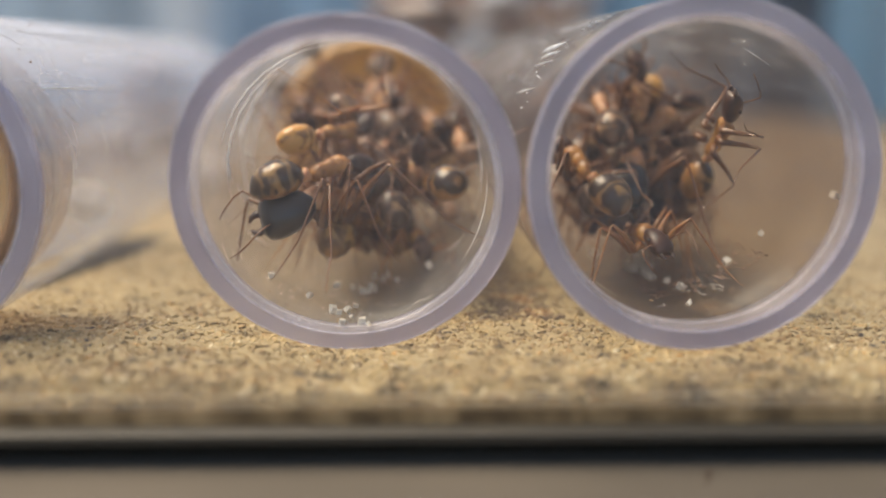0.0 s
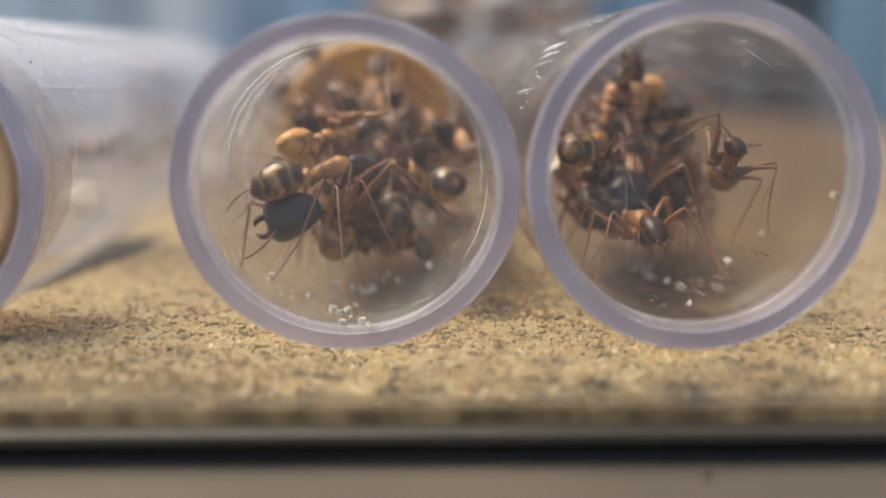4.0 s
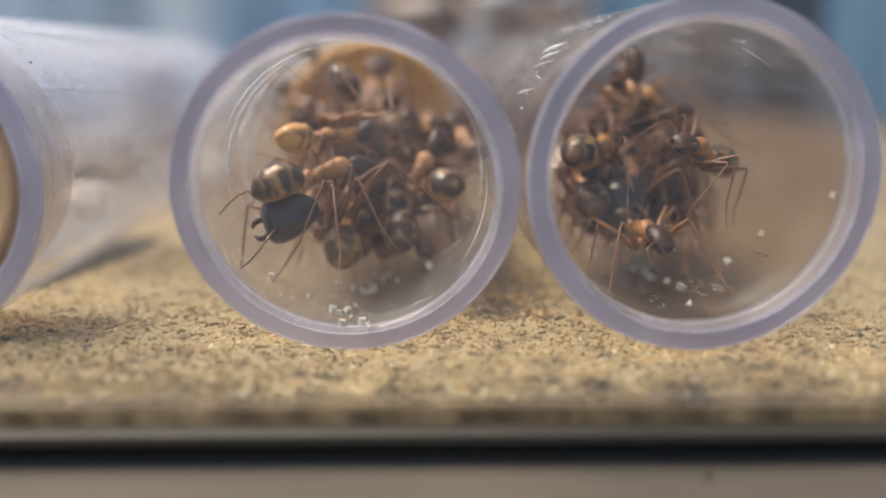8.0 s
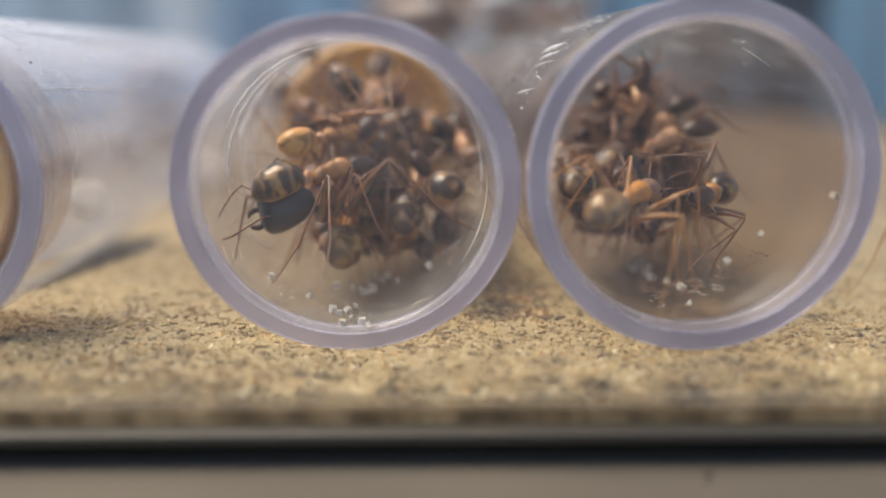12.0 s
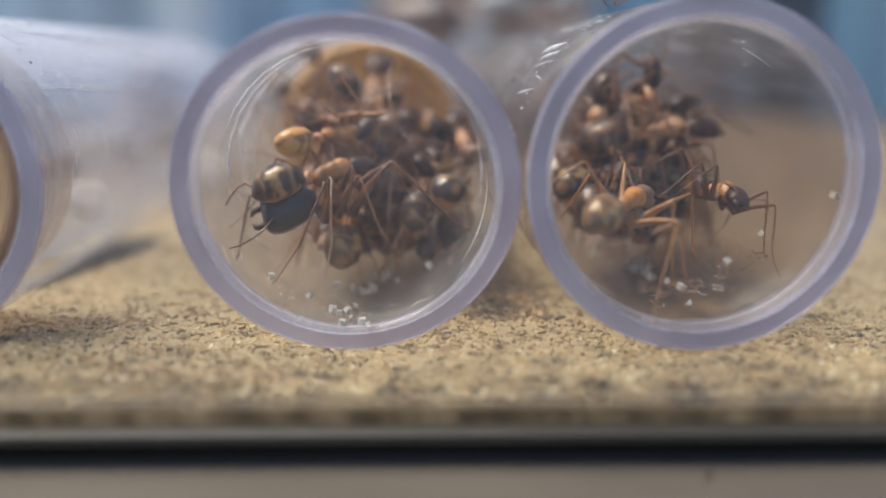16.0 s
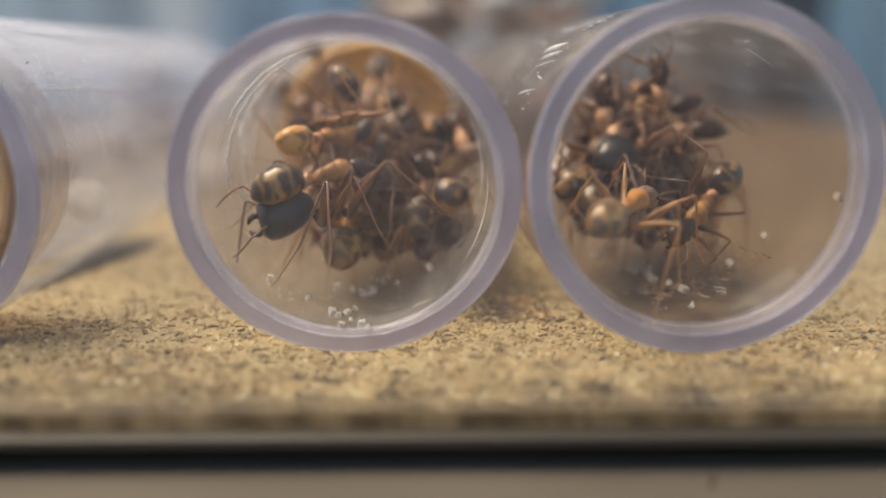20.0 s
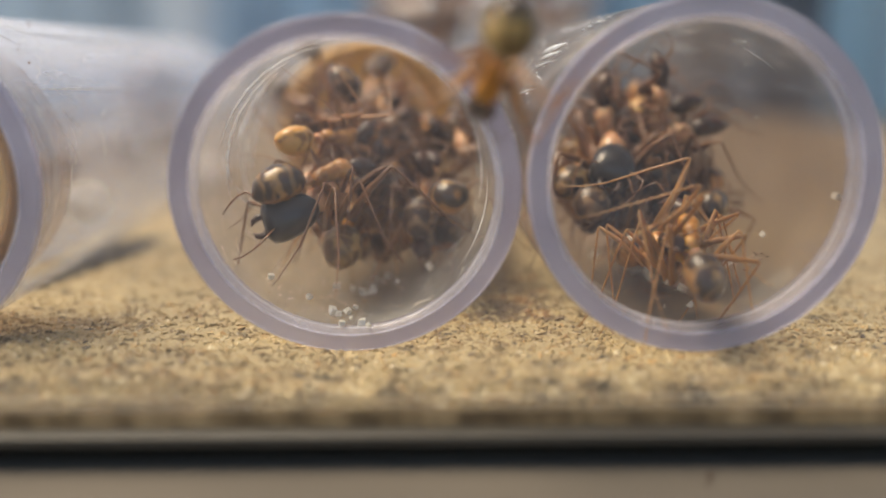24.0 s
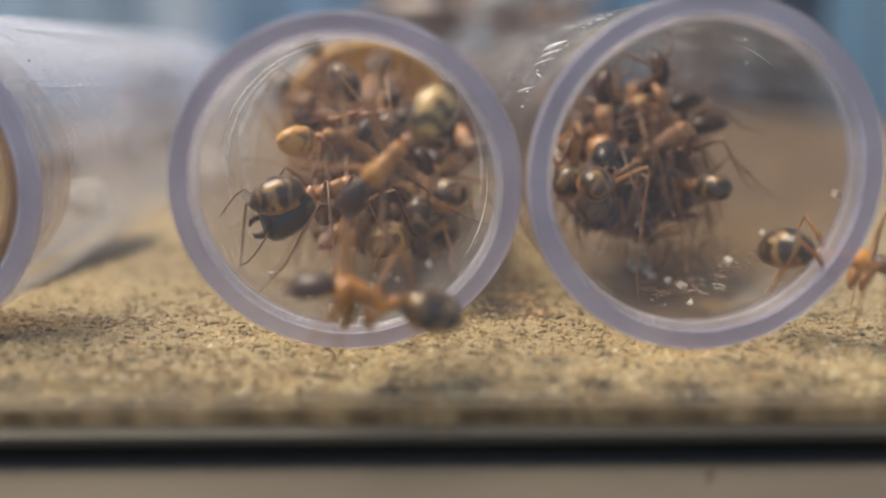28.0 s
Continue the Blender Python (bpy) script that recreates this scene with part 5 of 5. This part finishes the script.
    walk(ant_bm, [
        (0.00, mm_pose(13.16, 17.46, 6.12, -15, -19, 140)),
        (10.00, mm_pose(14.70, 15.85, 5.46, 3, -22, 85)),
        (20.00, mm_pose(16.24, 14.24, 4.81, 15, -11, 32)),
        (21.15, mm_pose(14.80, 9.91, 4.34, 11, -2, -29)),
        (22.30, mm_pose(13.36, 5.58, 3.87, 1, -1, -89)),
        (23.50, mm_pose(13.46, 3.61, 3.68, 3, 5, -82)),
        (24.10, mm_pose(13.60, 3.10, 3.62, 3, 1, -83)),
        (24.50, mm_pose(14.30, 1.63, 2.76, 4, 1, -79)),
        (25.00, mm_pose(14.25, 0.83, 2.71, 4, 5, -80)),
        (25.50, mm_pose(14.26, 0.21, 2.90, 4, 15, -79)),
        (26.00, mm_pose(13.08, -1.38, 2.90, -2, 5, -98)),
        (26.25, mm_pose(12.36, -2.04, 2.96, -9, 6, -122)),
        (26.50, mm_pose(11.67, -2.26, 3.04, -15, 5, -149)),
        (26.75, mm_pose(9.38, -3.96, 2.80, -17, 0, -162)),
        (27.00, mm_pose(7.17, -4.54, 2.51, -18, -3, -177)),
        (27.50, mm_pose(3.38, -4.49, 3.03, -19, -11, 177)),
        (28.00, mm_pose(-0.91, -4.69, 3.20, -19, -14, -178)),
    ])
    step(ant_bm, [(23.5, 28.0)])
    walk(ant_bn, [
        (0.00, mm_pose(14.64, 18.32, 7.01, -15, -19, 140)),
        (10.00, mm_pose(15.44, 15.22, 5.70, 3, -22, 85)),
        (20.00, mm_pose(16.23, 12.12, 4.39, 15, -11, 32)),
        (21.15, mm_pose(14.33, 8.48, 4.03, 10, -6, -26)),
        (22.30, mm_pose(12.42, 4.85, 3.67, 3, -7, -83)),
        (23.50, mm_pose(12.29, 3.92, 3.68, 6, -11, -76)),
        (24.10, mm_pose(12.46, 3.94, 3.83, 5, -16, -80)),
        (25.50, mm_pose(13.71, 3.40, 3.60, 3, -15, -84)),
        (25.75, mm_pose(14.72, 2.98, 4.11, 7, -13, -72)),
        (26.00, mm_pose(15.52, 2.58, 4.61, 10, -12, -64)),
        (26.50, mm_pose(17.97, 0.85, 4.37, 4, 4, -80)),
        (27.00, mm_pose(18.62, 0.18, 4.80, 11, -4, -57)),
        (27.50, mm_pose(19.20, -0.33, 4.81, 15, -4, -38)),
        (28.00, mm_pose(19.82, -0.55, 4.04, 16, 5, -29)),
    ])
    step(ant_bn, [(23.5, 28.0)])
    walk(ant_bo, [
        (0.00, mm_pose(-24.65, 23.56, 7.92, 1, -1, -82)),
        (6.50, mm_pose(-20.23, 22.92, 6.38, 2, -8, -55)),
        (8.00, mm_pose(-19.86, 21.46, 5.84, -1, -9, -103)),
        (9.50, mm_pose(-20.64, 21.51, 5.78, -1, -3, -102)),
        (10.20, mm_pose(-24.57, 23.55, 5.76, -0, -6, -97)),
        (28.00, mm_pose(-24.57, 23.55, 5.76, -0, -6, -97)),
    ])
    sway(ant_bp, 41)
    sway(ant_bq, 42)
    sway(ant_br, 43)
    sway(ant_bs, 44)
    sway(ant_bt, 45)
    sway(ant_bu, 46)
    walk(ant_bv, [
        (0.00, mm_pose(11.75, 11.75, 10.09, -40, -22, 89)),
        (3.67, mm_pose(12.15, 13.39, 10.00, -37, -55, 44)),
        (7.33, mm_pose(12.55, 15.04, 9.91, 28, -64, -55)),
        (11.00, mm_pose(12.95, 16.69, 9.83, 49, -33, -114)),
        (28.00, mm_pose(13.04, 16.72, 9.83, 49, -33, -112)),
    ])
    sway(ant_bw, 48)
    sway(ant_bx, 49)
    sway(ant_by, 50)
    sway(ant_bz, 51)
    sway(ant_ca, 52)
    sway(ant_cb, 53)
    sway(ant_cc, 54)
    sway(ant_cd, 55)
    sway(ant_ce, 56)
    sway(ant_cf, 57)
    sway(ant_cg, 58)
    sway(ant_ch, 59)
    sway(ant_ci, 60)
    sway(ant_cj, 61)
    sway(ant_ck, 62)
    sway(ant_cl, 63)
    sway(ant_cm, 64)
    sway(ant_cn, 65)
    sway(ant_co, 66)
    sway(ant_cp, 67)
    sway(ant_cq, 68)
    sway(ant_cr, 69)
    sway(ant_cs, 70)
    sway(ant_ct, 71)
    sway(ant_cu, 72)
    sway(ant_cv, 73)
    sway(ant_cw, 74)
    walk(ant_cx, [
        (0.00, mm_pose(15.28, 17.96, 7.15, -24, -60, 178)),
        (12.50, mm_pose(14.63, 16.94, 7.44, -24, -65, 177)),
        (13.55, mm_pose(12.80, 14.98, 7.88, -10, -75, 97)),
        (14.60, mm_pose(10.98, 13.02, 8.31, 23, -70, -1)),
        (17.00, mm_pose(12.21, 12.93, 8.31, -143, -80, 172)),
        (28.00, mm_pose(12.37, 12.93, 8.38, -143, -80, 172)),
    ])
    sway(ant_cy, 76)
    walk(ant_cz, [
        (0.00, mm_pose(5.83, 3.55, 21.01, -92, -9, 100)),
        (14.30, mm_pose(6.51, 3.55, 19.26, -92, -7, 102)),
        (14.80, mm_pose(7.53, 3.65, 15.10, -109, 11, 118)),
        (15.10, mm_pose(8.20, 3.58, 14.60, -103, 7, 117)),
        (15.50, mm_pose(8.58, 4.30, 16.45, -111, 4, 104)),
        (16.30, mm_pose(10.43, 4.38, 18.54, -165, 19, 86)),
        (17.50, mm_pose(9.28, 3.53, 21.19, -164, 12, 86)),
        (28.00, mm_pose(9.25, 3.51, 22.17, -164, 11, 86)),
    ])
    step(ant_cz, [(14.4, 16.6)])
    walk(ant_da, [
        (0.00, mm_pose(15.03, 16.13, 10.29, -35, 32, 84)),
        (6.50, mm_pose(15.08, 16.12, 10.29, -35, 32, 85)),
        (9.50, mm_pose(14.99, 17.79, 9.27, -31, 19, 85)),
        (28.00, mm_pose(14.99, 17.79, 9.27, -31, 19, 85)),
    ])
    walk(ant_db, [
        (0.00, mm_pose(-4.25, 21.23, 5.02, -11, -3, 146)),
        (10.00, mm_pose(-4.25, 21.23, 5.02, -11, -3, 146)),
        (11.50, mm_pose(-2.90, 12.81, 6.34, -15, -4, 158)),
        (24.30, mm_pose(-3.17, 12.81, 6.28, -15, -4, 158)),
        (25.50, mm_pose(-4.25, 21.23, 5.02, -11, -3, 146)),
        (28.00, mm_pose(-4.25, 21.23, 5.02, -11, -3, 146)),
    ])
    sway(ant_dc, 80)
    sway(ant_dd, 81)
    sway(ant_de, 82)
    sway(ant_df, 83)
    sway(ant_dg, 84)
    sway(ant_dj, 299)
    sway(ant_dn, 303)
    sway(ant_do, 304)
    sway(ant_dp, 305)
    walk(ant_dh, [
        (0.00, mm_pose(26.45, -5.03, 5.68, 0, 8, 81)),
        (11.60, mm_pose(24.18, -5.07, 5.95, -0, 8, 88)),
        (12.00, mm_pose(24.00, -5.07, 6.05, -0, 7, 92)),
        (12.50, mm_pose(16.64, -4.49, 7.55, 10, -3, 91)),
        (13.10, mm_pose(15.74, -1.29, 7.83, 19, -2, 94)),
        (13.80, mm_pose(15.34, 3.70, 7.35, 19, -1, 89)),
        (14.40, mm_pose(13.98, 13.13, 7.00, -16, -21, 145)),
        (28.00, mm_pose(13.98, 13.13, 7.00, -16, -21, 145)),
    ])
    step(ant_dh, [(11.6, 14.0)])
    walk(ant_di, [
        (0.00, mm_pose(32.86, -4.90, 1.22, -18, 0, 178)),
        (21.50, mm_pose(31.54, -4.90, 1.49, -18, 0, 178)),
        (22.10, mm_pose(23.91, -4.90, 2.09, -18, 0, 178)),
        (22.60, mm_pose(16.91, -2.10, 2.42, -12, -6, 127)),
        (23.10, mm_pose(14.88, -0.56, 3.78, 20, -30, 102)),
        (23.50, mm_pose(14.18, 0.49, 4.24, 49, -29, 89)),
        (24.00, mm_pose(13.72, 0.67, 4.42, 47, -30, 91)),
        (24.50, mm_pose(13.85, 1.16, 4.75, 49, -25, 89)),
        (25.00, mm_pose(14.27, 1.58, 4.45, 49, -24, 90)),
        (25.50, mm_pose(13.79, 1.68, 5.76, 5, -35, 131)),
        (25.75, mm_pose(12.55, 5.08, 6.38, 15, -20, 113)),
        (26.00, mm_pose(10.98, 7.38, 7.13, 26, -6, 88)),
        (28.00, mm_pose(10.34, 8.36, 6.74, 29, -4, 82)),
    ])
    step(ant_di, [(21.6, 26.0)])

motions()
